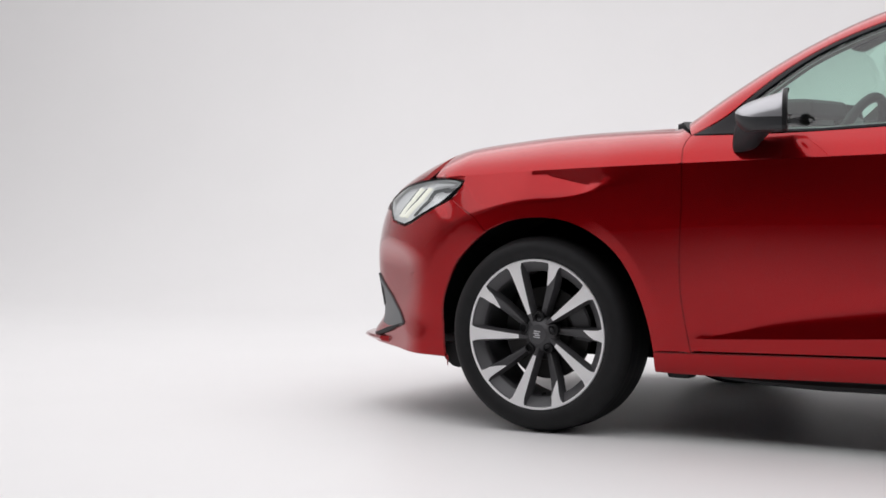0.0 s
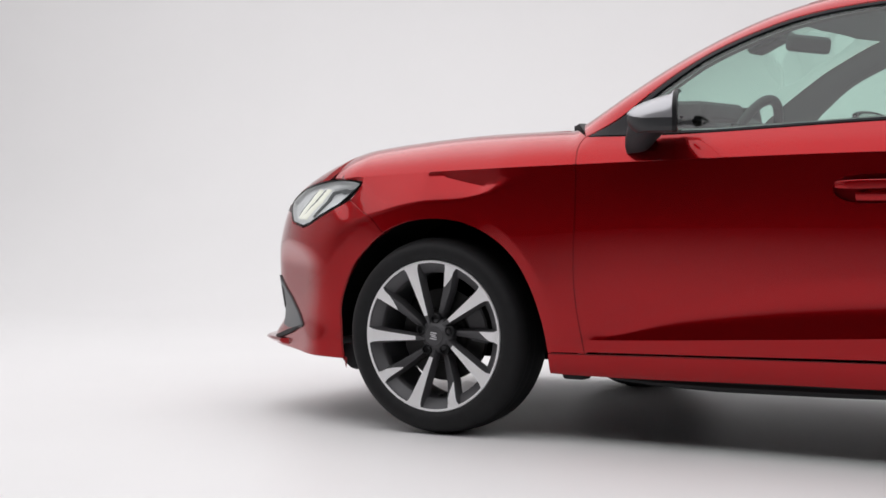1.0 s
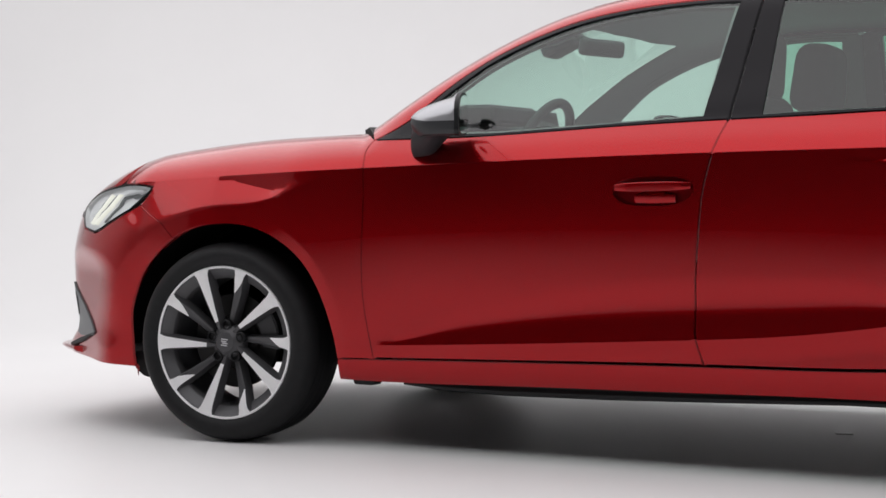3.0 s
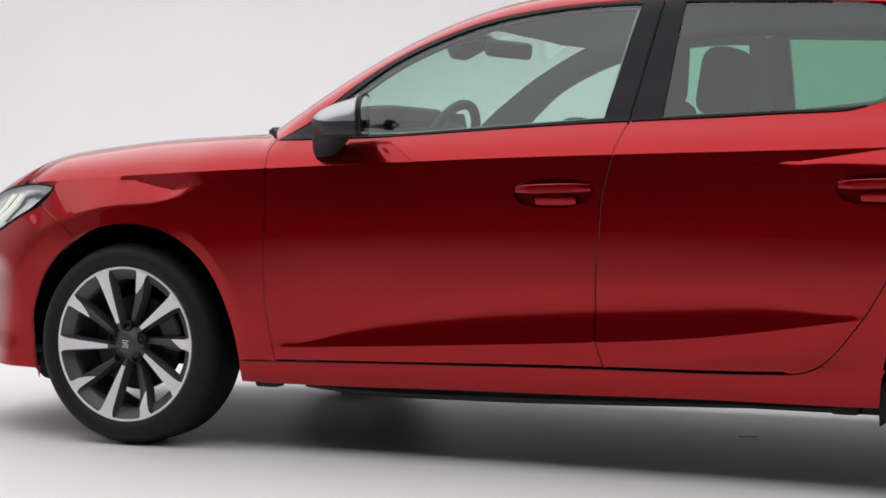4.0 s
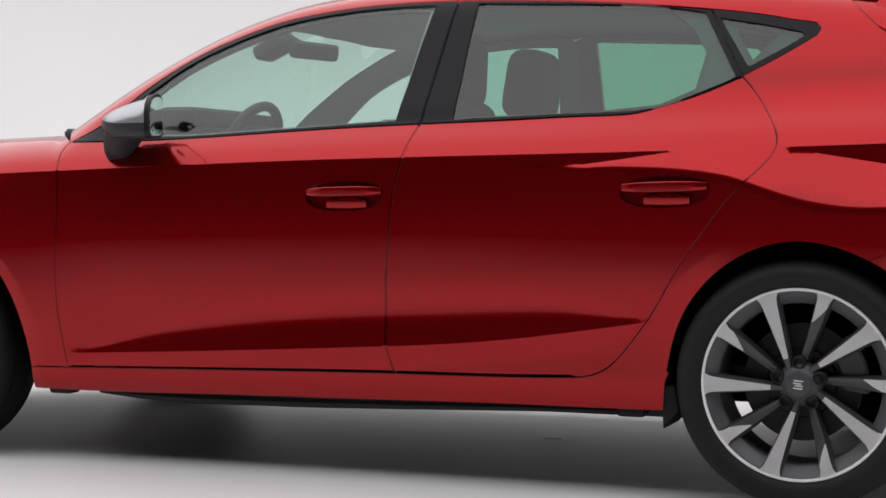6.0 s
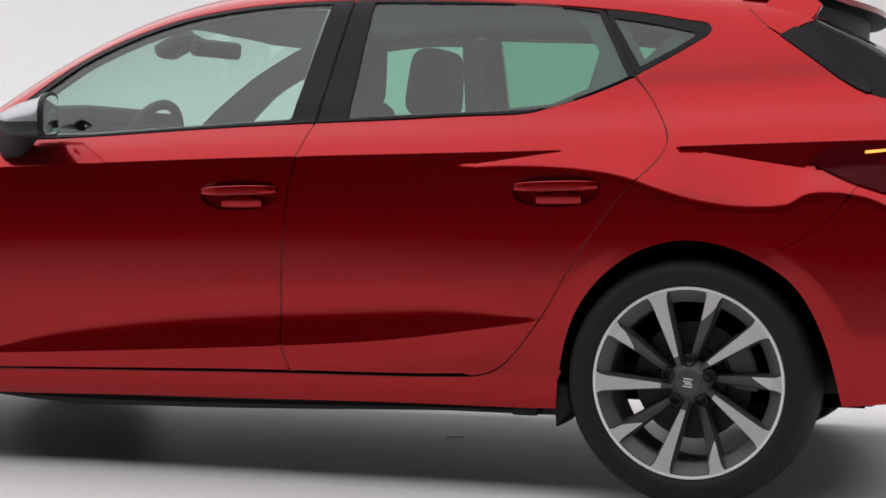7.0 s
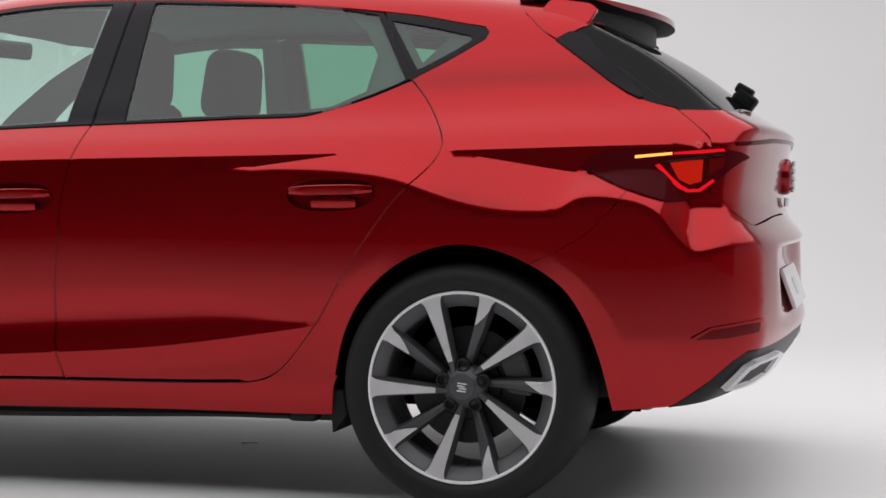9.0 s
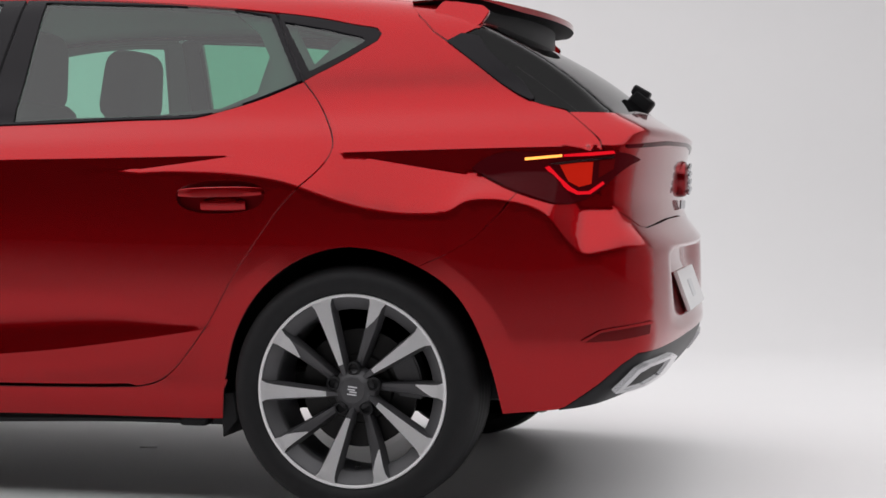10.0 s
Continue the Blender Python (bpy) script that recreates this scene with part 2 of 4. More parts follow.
glass_foot = spline([0.0, 0.08, 0.10, 0.125, 0.145, 0.165, 0.20, 0.25, 0.3], [0.0, 0.0, 0.0005, 0.007, 0.0095, 0.0085, 0.003, 0.0, 0.0])


def ramp(q, soft, top):
    """A rise from nought to one that starts softly and is held level past top."""
    top = np.maximum(top, 0.012)
    soft = np.minimum(soft, top)
    q = np.clip(q, 0, top)
    return np.where(q < soft, q * q / (2 * soft), q - soft / 2) / (top - soft / 2)


front_lean = spline([-0.9, -0.6, -0.48, -0.40, -0.34, -0.286, -0.20, -0.10, 0.0, 0.08, 0.14, 0.20, 0.26, 0.34, 0.46], [0.60, 0.59, 0.595, 0.615, 0.648, 0.676, 0.703, 0.728, 0.741, 0.745, 0.752, 0.768, 0.787, 0.800, 0.812])


def wedge_f(x):
    return 0.066 * np.clip((x + 0.03) / 0.275, 0, 1)


def wedge_r(x):
    return 0.06 * np.clip((2.38 - x) / 0.50, 0, 1) + 0.066 * np.clip((x - 2.64) / 0.34, 0, 1)


def flare(x, z, cx, cz, inner, outer):
    """How far the skin falls in across the flat band round a wheel arch."""
    r = np.sqrt((x - cx)**2 + (z - cz)**2)
    side_on = step(0.40, 0.90, np.abs(x - cx) / np.maximum(r, 0.05))
    return 0.13 * side_on * np.clip(outer - np.maximum(r, inner - 0.03), 0, 1) * (z > 0.2)


def half_width(x, z):
    zc = crease_z(x)
    zz = np.where(z < zc, z * 0.87 / zc, 0.87)
    tuck = 1 - step(0.27, 0.46, z) * (0.85 * step(2.75, 3.05, x) + 0.45 * step(0.75, 0.35, x)) - 0.40 * step(1.6, 2.3, x) * step(3.05, 2.75, x) * step(0.50, 0.62, z)
    w = plan(x) + np.where(z < zc, lower(zz) * tuck, upper(np.maximum(z - zc, 0)))
    w = w + step(0.50, 0.62, x) * step(2.36, 2.24, x) * ridge(x, z)
    start = front_lean(x)
    w = w - front_lean_depth(x) * (x < 0.46) * ramp(z - start, 0.016 + 0.10 * step(-0.30, -0.42, x), np.clip(zc - wedge_f(x) - start, 0.035, 0.16))
    w = w - haunch_depth(x) * (x > 1.9) * ramp(z - haunch_z(x), 0.02, np.clip(zc - wedge_r(x) - haunch_z(x), 0.012, 0.18 - 0.065 * step(2.98, 3.12, x))) * (1 - 0.45 * np.clip((z - 0.93) / 0.40, 0, 1))
    w = w - flare(x, z, -0.010, 0.295, 0.385, 0.458) * step(0.60, 0.45, np.abs(x)) - flare(x, z, 2.697, 0.285, 0.372, 0.425) * step(0.60, 0.48, np.abs(x - 2.697))
    w = w + step(0.62, 0.75, x) * step(2.1, 1.8, x) * glass_foot(np.clip(z - zc, 0.0, 0.3))
    return w


def body(x, y, z):
    """Below zero inside the car's outer skin."""
    a = np.abs(y)
    side = a - half_width(x, z)
    xs = x - 0.03 - 0.09 * (a / 0.7)**2
    top = z - smax(hood(x) - 0.035 * (a / 0.8)**2, np.minimum(screen(xs), screen(np.maximum(x, 1.5)) + 9 * (x < 1.5)) - 0.032 * (a / 0.65)**2, 0.01)
    front = nose(z) + 0.48 * (a / 0.9)**4 - x
    dent = (0.015 + 0.05 * np.clip((z - 0.47) / 0.15, 0, 1)) * step(0.58, 0.26, a) * step(0.45, 0.50, z) * step(0.675, 0.655, z)
    rear = x - tail(z) + dent + 0.058 * (a / 0.7)**2 + 0.010 * (a / 0.7)**8
    g = smax(side, top, 0.09)
    g = smax(g, front, 0.10)
    g = smax(g, np.where(x < 0, corner_x(z) + 1.4 * (a - 0.87) - x, -1.0), 0.03)
    g = smax(g, rear, 0.03 - 0.020 * step(0.46, 0.52, z) * step(0.69, 0.66, z))
    return smax(g, 0.19 - z, 0.04)


def shoot(o, d, far=2.2):
    """Where rays from inside the skin leave it."""
    o, d = np.asarray(o, float), np.asarray(d, float)
    lo, hi = np.zeros(len(o)), np.full(len(o), far)
    for _ in range(36):
        mid = (lo + hi) / 2
        p = o + d * mid[:, None]
        inside = body(p[:, 0], p[:, 1], p[:, 2]) < 0
        lo, hi = np.where(inside, mid, lo), np.where(inside, hi, mid)
    return o + d * lo[:, None]


def skin_normal(p):
    e = 0.0015
    n = np.stack([body(*(p + e * np.eye(3)[i]).T) - body(*(p - e * np.eye(3)[i]).T) for i in range(3)], 1)
    return n / np.linalg.norm(n, axis=1)[:, None]


def on_side(xz):
    xz = np.asarray(xz, float)
    n = len(xz)
    return shoot(np.stack([xz[:, 0], np.zeros(n), xz[:, 1]], 1), np.tile((0.0, -1.0, 0.0), (n, 1)))


AX_Z, NOSE_X, TAIL_X = 0.60, 0.1, 2.85


def from_belt(uv):
    x, th = uv[:, 0], uv[:, 1] / 0.9
    n = len(x)
    return shoot(np.stack([x, np.zeros(n), np.full(n, AX_Z)], 1), np.stack([np.zeros(n), -np.cos(th), np.sin(th)], 1))


def to_belt(p):
    return np.stack([p[:, 0], 0.9 * np.arctan2(p[:, 2] - AX_Z, -p[:, 1])], 1)


def from_nose(uv):
    ph, z = uv[:, 0] / 0.9, uv[:, 1]
    n = len(z)
    return shoot(np.stack([np.full(n, NOSE_X), np.zeros(n), z], 1), np.stack([-np.cos(ph), -np.sin(ph), np.zeros(n)], 1))


def to_nose(p):
    return np.stack([0.9 * np.arctan2(-p[:, 1], NOSE_X - p[:, 0]), p[:, 2]], 1)


def from_tail(uv):
    ph, z = uv[:, 0] / 0.7, uv[:, 1]
    n = len(z)
    return shoot(np.stack([np.full(n, TAIL_X), np.zeros(n), z], 1), np.stack([np.cos(ph), -np.sin(ph), np.zeros(n)], 1))


def to_tail(p):
    return np.stack([0.7 * np.arctan2(-p[:, 1], p[:, 0] - TAIL_X), p[:, 2]], 1)


MAPS = {"belt": (from_belt, to_belt), "nose": (from_nose, to_nose), "tail": (from_tail, to_tail)}


def resample(pts, gap, closed=True):
    pts = np.asarray(pts, float)
    if closed:
        pts = np.vstack([pts, pts[:1]])
    out = []
    for a, b in zip(pts, pts[1:]):
        if np.linalg.norm(b - a) < 0.0015:
            continue
        n = max(1, int(math.ceil(np.linalg.norm(b - a) / gap)))
        out += [a + (b - a) * i / n for i in range(n)]
    if not closed:
        out.append(pts[-1])
    return np.array(out)


def bend(pts, gap=0.02):
    """A smooth open curve through control points."""
    p = np.asarray(pts, float)
    s = np.concatenate([[0], np.cumsum(np.linalg.norm(np.diff(p, axis=0), axis=1))])
    q = np.linspace(0, s[-1], max(3, int(s[-1] / gap)))
    return np.stack([spline(s, p[:, 0])(q), spline(s, p[:, 1])(q)], 1)


def shrink(poly, d):
    """The polygon moved inwards by d."""
    p = np.asarray(poly)
    area = 0.5 * np.sum(p[:, 0] * np.roll(p[:, 1], -1) - np.roll(p[:, 0], -1) * p[:, 1])
    a, b = p - np.roll(p, 1, 0), np.roll(p, -1, 0) - p
    a, b = a / np.linalg.norm(a, axis=1)[:, None], b / np.linalg.norm(b, axis=1)[:, None]
    na, nb = np.stack([-a[:, 1], a[:, 0]], 1), np.stack([-b[:, 1], b[:, 0]], 1)
    m = na + nb
    m = m / np.maximum(np.sum(m * na, 1), 0.35)[:, None]
    return p + m * d * (1 if area > 0 else -1)


def in_poly(p, poly):
    x, y = p[:, 0], p[:, 1]
    c = np.zeros(len(p), bool)
    q = np.roll(poly, 1, 0)
    for (x0, y0), (x1, y1) in zip(poly, q):
        if y0 != y1:
            c ^= ((y0 > y) != (y1 > y)) & (x < (x1 - x0) * (y - y0) / (y1 - y0) + x0)
    return c


def near_edge(p, poly):
    d = np.full(len(p), 9.0)
    q = np.roll(poly, -1, 0)
    for a, b in zip(poly, q):
        ab = b - a
        t = np.clip(((p - a) @ ab) / max(ab @ ab, 1e-12), 0, 1)
        d = np.minimum(d, np.linalg.norm(p - a - t[:, None] * ab, axis=1))
    return d


from mathutils import geometry


def feature(f, x0, x1, offsets):
    x = np.arange(x0, x1, 0.012)
    return [on_side(np.stack([x, f(x) + o], 1)) for o in offsets]


FEATURES = (feature(crease_z, -0.42, 3.2, (-0.0025, 0.0025)) + feature(ridge_z, 0.56, 2.33, (-0.0015, 0.0015)) + [line for k in (0.45, 0.6, 0.75, 0.9, 1.05, 1.2) for line in feature(lambda x: ridge_z(x) + k * 0.88 * hollow(x), 0.62, 2.26, (0.0,))] + feature(lambda x: crease_z(x) - wedge_f(x), 0.05, 0.235, (-0.003, 0.003)) + feature(front_lean, -0.27, 0.22, (0.0, 0.014))
            + feature(lambda x: crease_z(x) - wedge_r(x), 1.95, 2.372, (-0.002, 0.002)) + feature(haunch_z, 2.02, 2.30, (0.004, 0.014)) + feature(lambda x: crease_z(x) - wedge_r(x), 2.72, 2.97, (-0.003, 0.003)) + feature(haunch_z, 2.30, 2.91, (0.004, 0.018)) + feature(haunch_z, 2.93, 3.36, (0.002, 0.016)))


def ring_line(cx, cz, r, a0, a1):
    t = np.radians(np.arange(a0, a1, 2.0))
    return on_side(np.stack([cx + r * np.cos(t), cz + r * np.sin(t)], 1))


FEATURES += [ring_line(-0.010, 0.295, r, 2, 178) for r in (0.452, 0.462)] + [ring_line(2.697, 0.285, r, 2, 178) for r in (0.419, 0.429)]


def panel(name, outline, material, parent, kind="belt", holes=(), gap=0.002, grid=0.016, lift=0.0, flange=0.014, label="", mirror=False):
    """A sheet of the skin inside an outline of points on it. lift sets it off the skin; its rim turns inwards."""
    go, back = MAPS[kind]
    loops = []
    for k, o in enumerate((outline, *holes)):
        o2 = back(resample(o, grid * 0.8))
        loops.append(shrink(o2, gap if k == 0 else -gap))
    pts, edges = [], []
    for lp in loops:
        n0 = len(pts)
        pts += [tuple(q) for q in lp]
        edges += [(n0 + i, n0 + (i + 1) % len(lp)) for i in range(len(lp))]
    rim = len(pts)
    lo, hi = loops[0].min(0), loops[0].max(0)
    gx, gy = np.meshgrid(np.arange(lo[0], hi[0], grid), np.arange(lo[1], hi[1], grid))
    gx = gx + (np.arange(gx.shape[0]) % 2)[:, None] * grid / 2
    inner = np.stack([gx.ravel(), gy.ravel()], 1)
    ok = in_poly(inner, loops[0])
    for lp in loops[1:]:
        ok &= ~in_poly(inner, lp)
    inner = inner[ok]
    for lp in loops:
        inner = inner[near_edge(inner, lp) > grid * 0.45]
    for line in (FEATURES if grid >= 0.016 and kind != "nose" or kind == "belt" else []):
        q = back(line)
        ok = in_poly(q, loops[0])
        for lp in loops[1:]:
            ok &= ~in_poly(q, lp)
        for lp in loops:
            ok &= near_edge(q, lp) > 0.003
        if ok.sum() < 2:
            continue
        near = near_edge(inner, q[ok]) if len(inner) else np.zeros(0)
        inner = inner[near > grid * 0.35]
        for k in range(len(q)):
            if ok[k]:
                pts.append(tuple(q[k]))
                if k and ok[k - 1]:
                    edges.append((len(pts) - 2, len(pts) - 1))
    pts += [tuple(q) for q in inner]
    v, e, f, _, _, _ = geometry.delaunay_2d_cdt([Vector(q) for q in pts], edges, [], 1, 1e-6)
    v = np.array([tuple(q) for q in v])
    f = [tuple(t) for t in f]
    cen = np.array([v[list(t)].mean(0) for t in f])
    keep = in_poly(cen, loops[0])
    for lp in loops[1:]:
        keep &= ~in_poly(cen, lp)
    f = [t for t, k in zip(f, keep) if k]
    p = go(v)
    nrm = skin_normal(p)
    p = p + nrm * lift
    count = {}
    for t in f:
        for a, b in zip(t, t[1:] + t[:1]):
            count[(a, b)] = 1
    border = [(a, b) for a, b in count if (b, a) not in count]
    ring = sorted({i for ab in border for i in ab})
    low = {i: len(p) + k for k, i in enumerate(ring)}
    p2 = p[ring] - nrm[ring] * flange
    verts = np.vstack([p, p2])
    normals = np.vstack([nrm, nrm[ring]])
    t = np.array([p[q[1]] - p[q[0]] for q in f[:1]]), np.array([p[q[2]] - p[q[0]] for q in f[:1]])
    if np.dot(np.cross(t[0][0], t[1][0]), nrm[f[0][0]]) < 0:
        f = [q[::-1] for q in f]
        border = [(b, a) for a, b in border]
    f = f + [(b, a, low[a], low[b]) for a, b in border]
    ob = link(name, verts, f, material, parent, label, True, normals)
    if mirror:
        flip = np.array((1, -1, 1))
        link(name, verts * flip, [q[::-1] for q in f], material, parent, label, True, normals * flip)
    return ob


car = new("car")
tagged(car, "glossy red five-door hatchback with dark alloy wheels on the white floor", "car")


def S(pts):
    """Points (x, z) on the skin's left side."""
    return on_side(np.asarray(pts, float))


def U(pts):
    """Points (x, y) on the skin's top."""
    p = np.asarray(pts, float)
    n = len(p)
    return shoot(np.stack([p[:, 0], p[:, 1], np.full(n, 0.6)], 1), np.tile((0.0, 0.0, 1.0), (n, 1)))


def B(pts):
    """Points (y, z) on the skin's rear."""
    p = np.asarray(pts, float)
    n = len(p)
    return shoot(np.stack([np.full(n, 2.5), p[:, 0], p[:, 1]], 1), np.tile((1.0, 0.0, 0.0), (n, 1)))


def F(pts):
    """Points (y, z) on the skin's front."""
    p = np.asarray(pts, float)
    n = len(p)
    return shoot(np.stack([np.full(n, 0.2), p[:, 0], p[:, 1]], 1), np.tile((-1.0, 0.0, 0.0), (n, 1)))


def both(p):
    """A left outline, closed by its mirror image on the right."""
    q = p[::-1] * np.array((1, -1, 1))
    return np.vstack([p, q[1:] if abs(p[-1, 1]) < 1e-6 else q])


# shared lines on the side of the car, as (x, z)
GAP_F = bend([(0.515, 0.952), (0.506, 0.925), (0.512, 0.897), (0.519, 0.866), (0.522, 0.82), (0.517, 0.657), (0.514, 0.487), (0.530, 0.351), (0.543, 0.283)])
GAP_B = bend([(1.640, 0.988), (1.626, 0.931), (1.611, 0.87), (1.595, 0.808), (1.582, 0.700), (1.572, 0.576), (1.567, 0.45), (1.571, 0.372), (1.591, 0.304)])
GAP_R = bend([(2.515, 1.102), (2.563, 1.045), (2.598, 0.992), (2.618, 0.955), (2.622, 0.912), (2.603, 0.877), (2.527, 0.799), (2.449, 0.699), (2.371, 0.584), (2.32, 0.496), (2.255, 0.407), (2.209, 0.355), (2.164, 0.325), (2.11, 0.313)])
SILL = bend([(0.414, 0.279), (0.93, 0.290), (1.59, 0.304), (2.03, 0.310), (2.11, 0.313)])
ROCKER = bend([(2.335, 0.235), (2.15, 0.234), (1.92, 0.234), (1.5, 0.228), (1.06, 0.222), (0.60, 0.214), (0.41, 0.216)])
BELT = np.vstack([bend([(0.515, 0.951), (0.834, 0.954), (1.268, 0.974), (1.640, 0.988), (1.928, 0.996), (2.103, 1.002), (2.20, 1.004), (2.25, 1.009), (2.304, 1.024), (2.374, 1.045), (2.515, 1.104)]), bend([(2.515, 1.104), (2.636, 1.170), (2.685, 1.200), (2.704, 1.216), (2.707, 1.228)])[1:]])
RAIL = bend([(0.515, 0.951), (0.613, 1.008), (0.716, 1.098), (0.813, 1.170), (0.916, 1.227), (1.024, 1.270), (1.13, 1.303), (1.259, 1.326), (1.40, 1.340), (1.55, 1.346), (1.736, 1.344), (1.977, 1.332), (2.227, 1.311), (2.406, 1.291), (2.563, 1.268), (2.672, 1.247), (2.70, 1.238), (2.707, 1.228)])
GLASS_F = np.vstack([[(0.660, 0.966)], bend([(0.664, 1.006), (0.70, 1.052), (0.775, 1.116), (0.839, 1.164), (0.944, 1.220), (1.048, 1.261), (1.154, 1.292), (1.276, 1.313), (1.397, 1.325), (1.537, 1.331), (1.612, 1.330)]), [(1.560, 1.002), (1.264, 0.986), (0.942, 0.969)]])
GLASS_R = np.vstack([[(1.737, 1.003)], [(1.748, 1.330)], bend([(1.76, 1.331), (2.012, 1.318), (2.332, 1.290), (2.395, 1.278)]), bend([(2.402, 1.266), (2.49, 1.105)])[1:], bend([(2.475, 1.096), (2.362, 1.050), (2.292, 1.027), (2.20, 1.018), (2.063, 1.014), (1.80, 1.006)])])
GLASS_Q = np.array([(2.443, 1.262), (2.561, 1.240), (2.655, 1.218), (2.66, 1.208), (2.62, 1.182), (2.535, 1.135), (2.525, 1.132)])
GAP_BU = np.array([(1.640, 0.988), (1.652, 1.09), (1.668, 1.22), (1.684, 1.345)])
GAP_CU = np.array([(2.515, 1.102), (2.46, 1.20), (2.415, 1.289)])
ARCH_F = bend([(-0.376, 0.200), (-0.372, 0.31), (-0.366, 0.404), (-0.338, 0.481), (-0.306, 0.539), (-0.261, 0.586), (-0.197, 0.637), (-0.109, 0.677), (0.01, 0.694), (0.129, 0.682), (0.223, 0.642), (0.299, 0.581), (0.359, 0.486), (0.395, 0.381), (0.414, 0.279)])
ARCH_R = bend([(2.335, 0.235), (2.344, 0.312), (2.359, 0.395), (2.377, 0.453), (2.410, 0.516), (2.453, 0.570), (2.505, 0.616), (2.586, 0.659), (2.672, 0.677), (2.759, 0.669), (2.862, 0.630), (2.945, 0.572), (2.999, 0.490), (3.036, 0.390), (3.056, 0.303), (3.063, 0.268)])
BUMP_SEAM = np.array([(-0.335, 0.752), (-0.28, 0.722), (-0.225, 0.696), (-0.180, 0.6485)])
TAIL_SEAM = np.array([(3.10, 0.815), (3.06, 0.762), (3.003, 0.706), (2.930, 0.662), (2.859, 0.631)])
LAMP = np.vstack([bend([(-0.300, 0.812), (-0.383, 0.821), (-0.501, 0.812), (-0.62, 0.787), (-0.700, 0.750)]), [(-0.664, 0.712), (-0.626, 0.677), (-0.545, 0.664)], [(-0.506, 0.676), (-0.385, 0.736), (-0.305, 0.798)]])
REAR_LAMP = np.vstack([bend([(2.980, 0.874), (3.008, 0.896), (3.043, 0.910), (3.152, 0.914), (3.25, 0.918), (3.31, 0.918), (3.355, 0.912)]), bend([(3.376, 0.898), (3.328, 0.858), (3.279, 0.810), (3.243, 0.792), (3.211, 0.785), (3.154, 0.796), (3.088, 0.819), (3.017, 0.851)])])
HATCH_EDGE = np.array([(2.883, 1.202), (2.957, 1.147), (3.033, 1.089), (3.075, 1.062), (3.108, 1.046), (3.145, 1.034)])


def cut(line, x0, x1):
    return line[(line[:, 0] >= x0 - 1e-9) & (line[:, 0] <= x1 + 1e-9)]


def rbox(sx, sy, sz, r=0.02, seg=3, m=Matrix(), taper=(1, 1), shear=0.0):
    """A box with rounded edges, narrowed towards its top and leaned along x."""
    bm = bmesh.new()
    bmesh.ops.create_cube(bm, size=1, matrix=Matrix.Diagonal((sx, sy, sz, 1)))
    for v in bm.verts:
        if v.co.z > 0:
            v.co.x *= taper[0]
            v.co.y *= taper[1]
        v.co.x += shear * (v.co.z + sz / 2)
    if r > 0:
        bmesh.ops.bevel(bm, geom=bm.edges[:], offset=r, segments=seg, profile=0.6, affect="EDGES")
    bmesh.ops.transform(bm, matrix=m, verts=bm.verts[:])
    return bm


def tube(pts, r, n=10, closed=False):
    """A round bar along a line of points."""
    bm = bmesh.new()
    p = [Vector(q) for q in pts]
    rings = []
    for i, q in enumerate(p):
        a = p[(i + 1) % len(p)] if closed or i + 1 < len(p) else q
        b = p[i - 1] if closed or i > 0 else q
        d = (a - b).normalized()
        u = d.orthogonal().normalized() if i == 0 else (u - d * u.dot(d)).normalized()
        w = d.cross(u)
        rr = r[i] if isinstance(r, (list, tuple)) else r
        rings.append([bm.verts.new(q + (u * math.cos(2 * math.pi * k / n) + w * math.sin(2 * math.pi * k / n)) * rr) for k in range(n)])
    pairs = list(zip(rings, rings[1:])) + ([(rings[-1], rings[0])] if closed else [])
    for x, y in pairs:
        for k in range(n):
            bm.faces.new((x[k], x[(k + 1) % n], y[(k + 1) % n], y[k]))
    if not closed:
        bm.faces.new(rings[0][::-1])
        bm.faces.new(rings[-1])
    return bm


def prism(poly, y0, y1, bevel=0.0):
    """A slab between two planes y0 and y1, with an (x, z) outline."""
    bm = bmesh.new()
    a = [bm.verts.new((x, y0, z)) for x, z in poly]
    b = [bm.verts.new((x, y1, z)) for x, z in poly]
    n = len(poly)
    bm.faces.new(a)
    bm.faces.new(b[::-1])
    for i in range(n):
        bm.faces.new((a[i], b[i], b[(i + 1) % n], a[(i + 1) % n]))
    if bevel:
        bmesh.ops.bevel(bm, geom=bm.edges[:], offset=bevel, segments=2, affect="EDGES")
    return bm


def mirrored(ob):
    """The same part on the car's other side."""
    me = ob.data.copy()
    me.transform(Matrix.Diagonal((1, -1, 1, 1)))
    me.flip_normals()
    other = new(ob.name.split(".")[0], me)
    other.parent = ob.parent
    if "label" in ob:
        other["label"] = ob["label"]
    return other


# ---- body panels ----
def dish(x0, x1, z, tilt):
    """The oval outline of a door handle's recess."""
    cx, L, n, out = (x0 + x1) / 2, (x1 - x0) / 2, 36, []
    for i in range(n):
        t = 2 * math.pi * i / n
        c, q = math.cos(t), math.sin(t)
        out.append((cx + L * math.copysign(abs(c)**0.8, c), z - 0.002 + (0.033 if q > 0 else 0.042) * math.copysign(abs(q)**0.85, q) + tilt * c * L))
    return np.array(out)


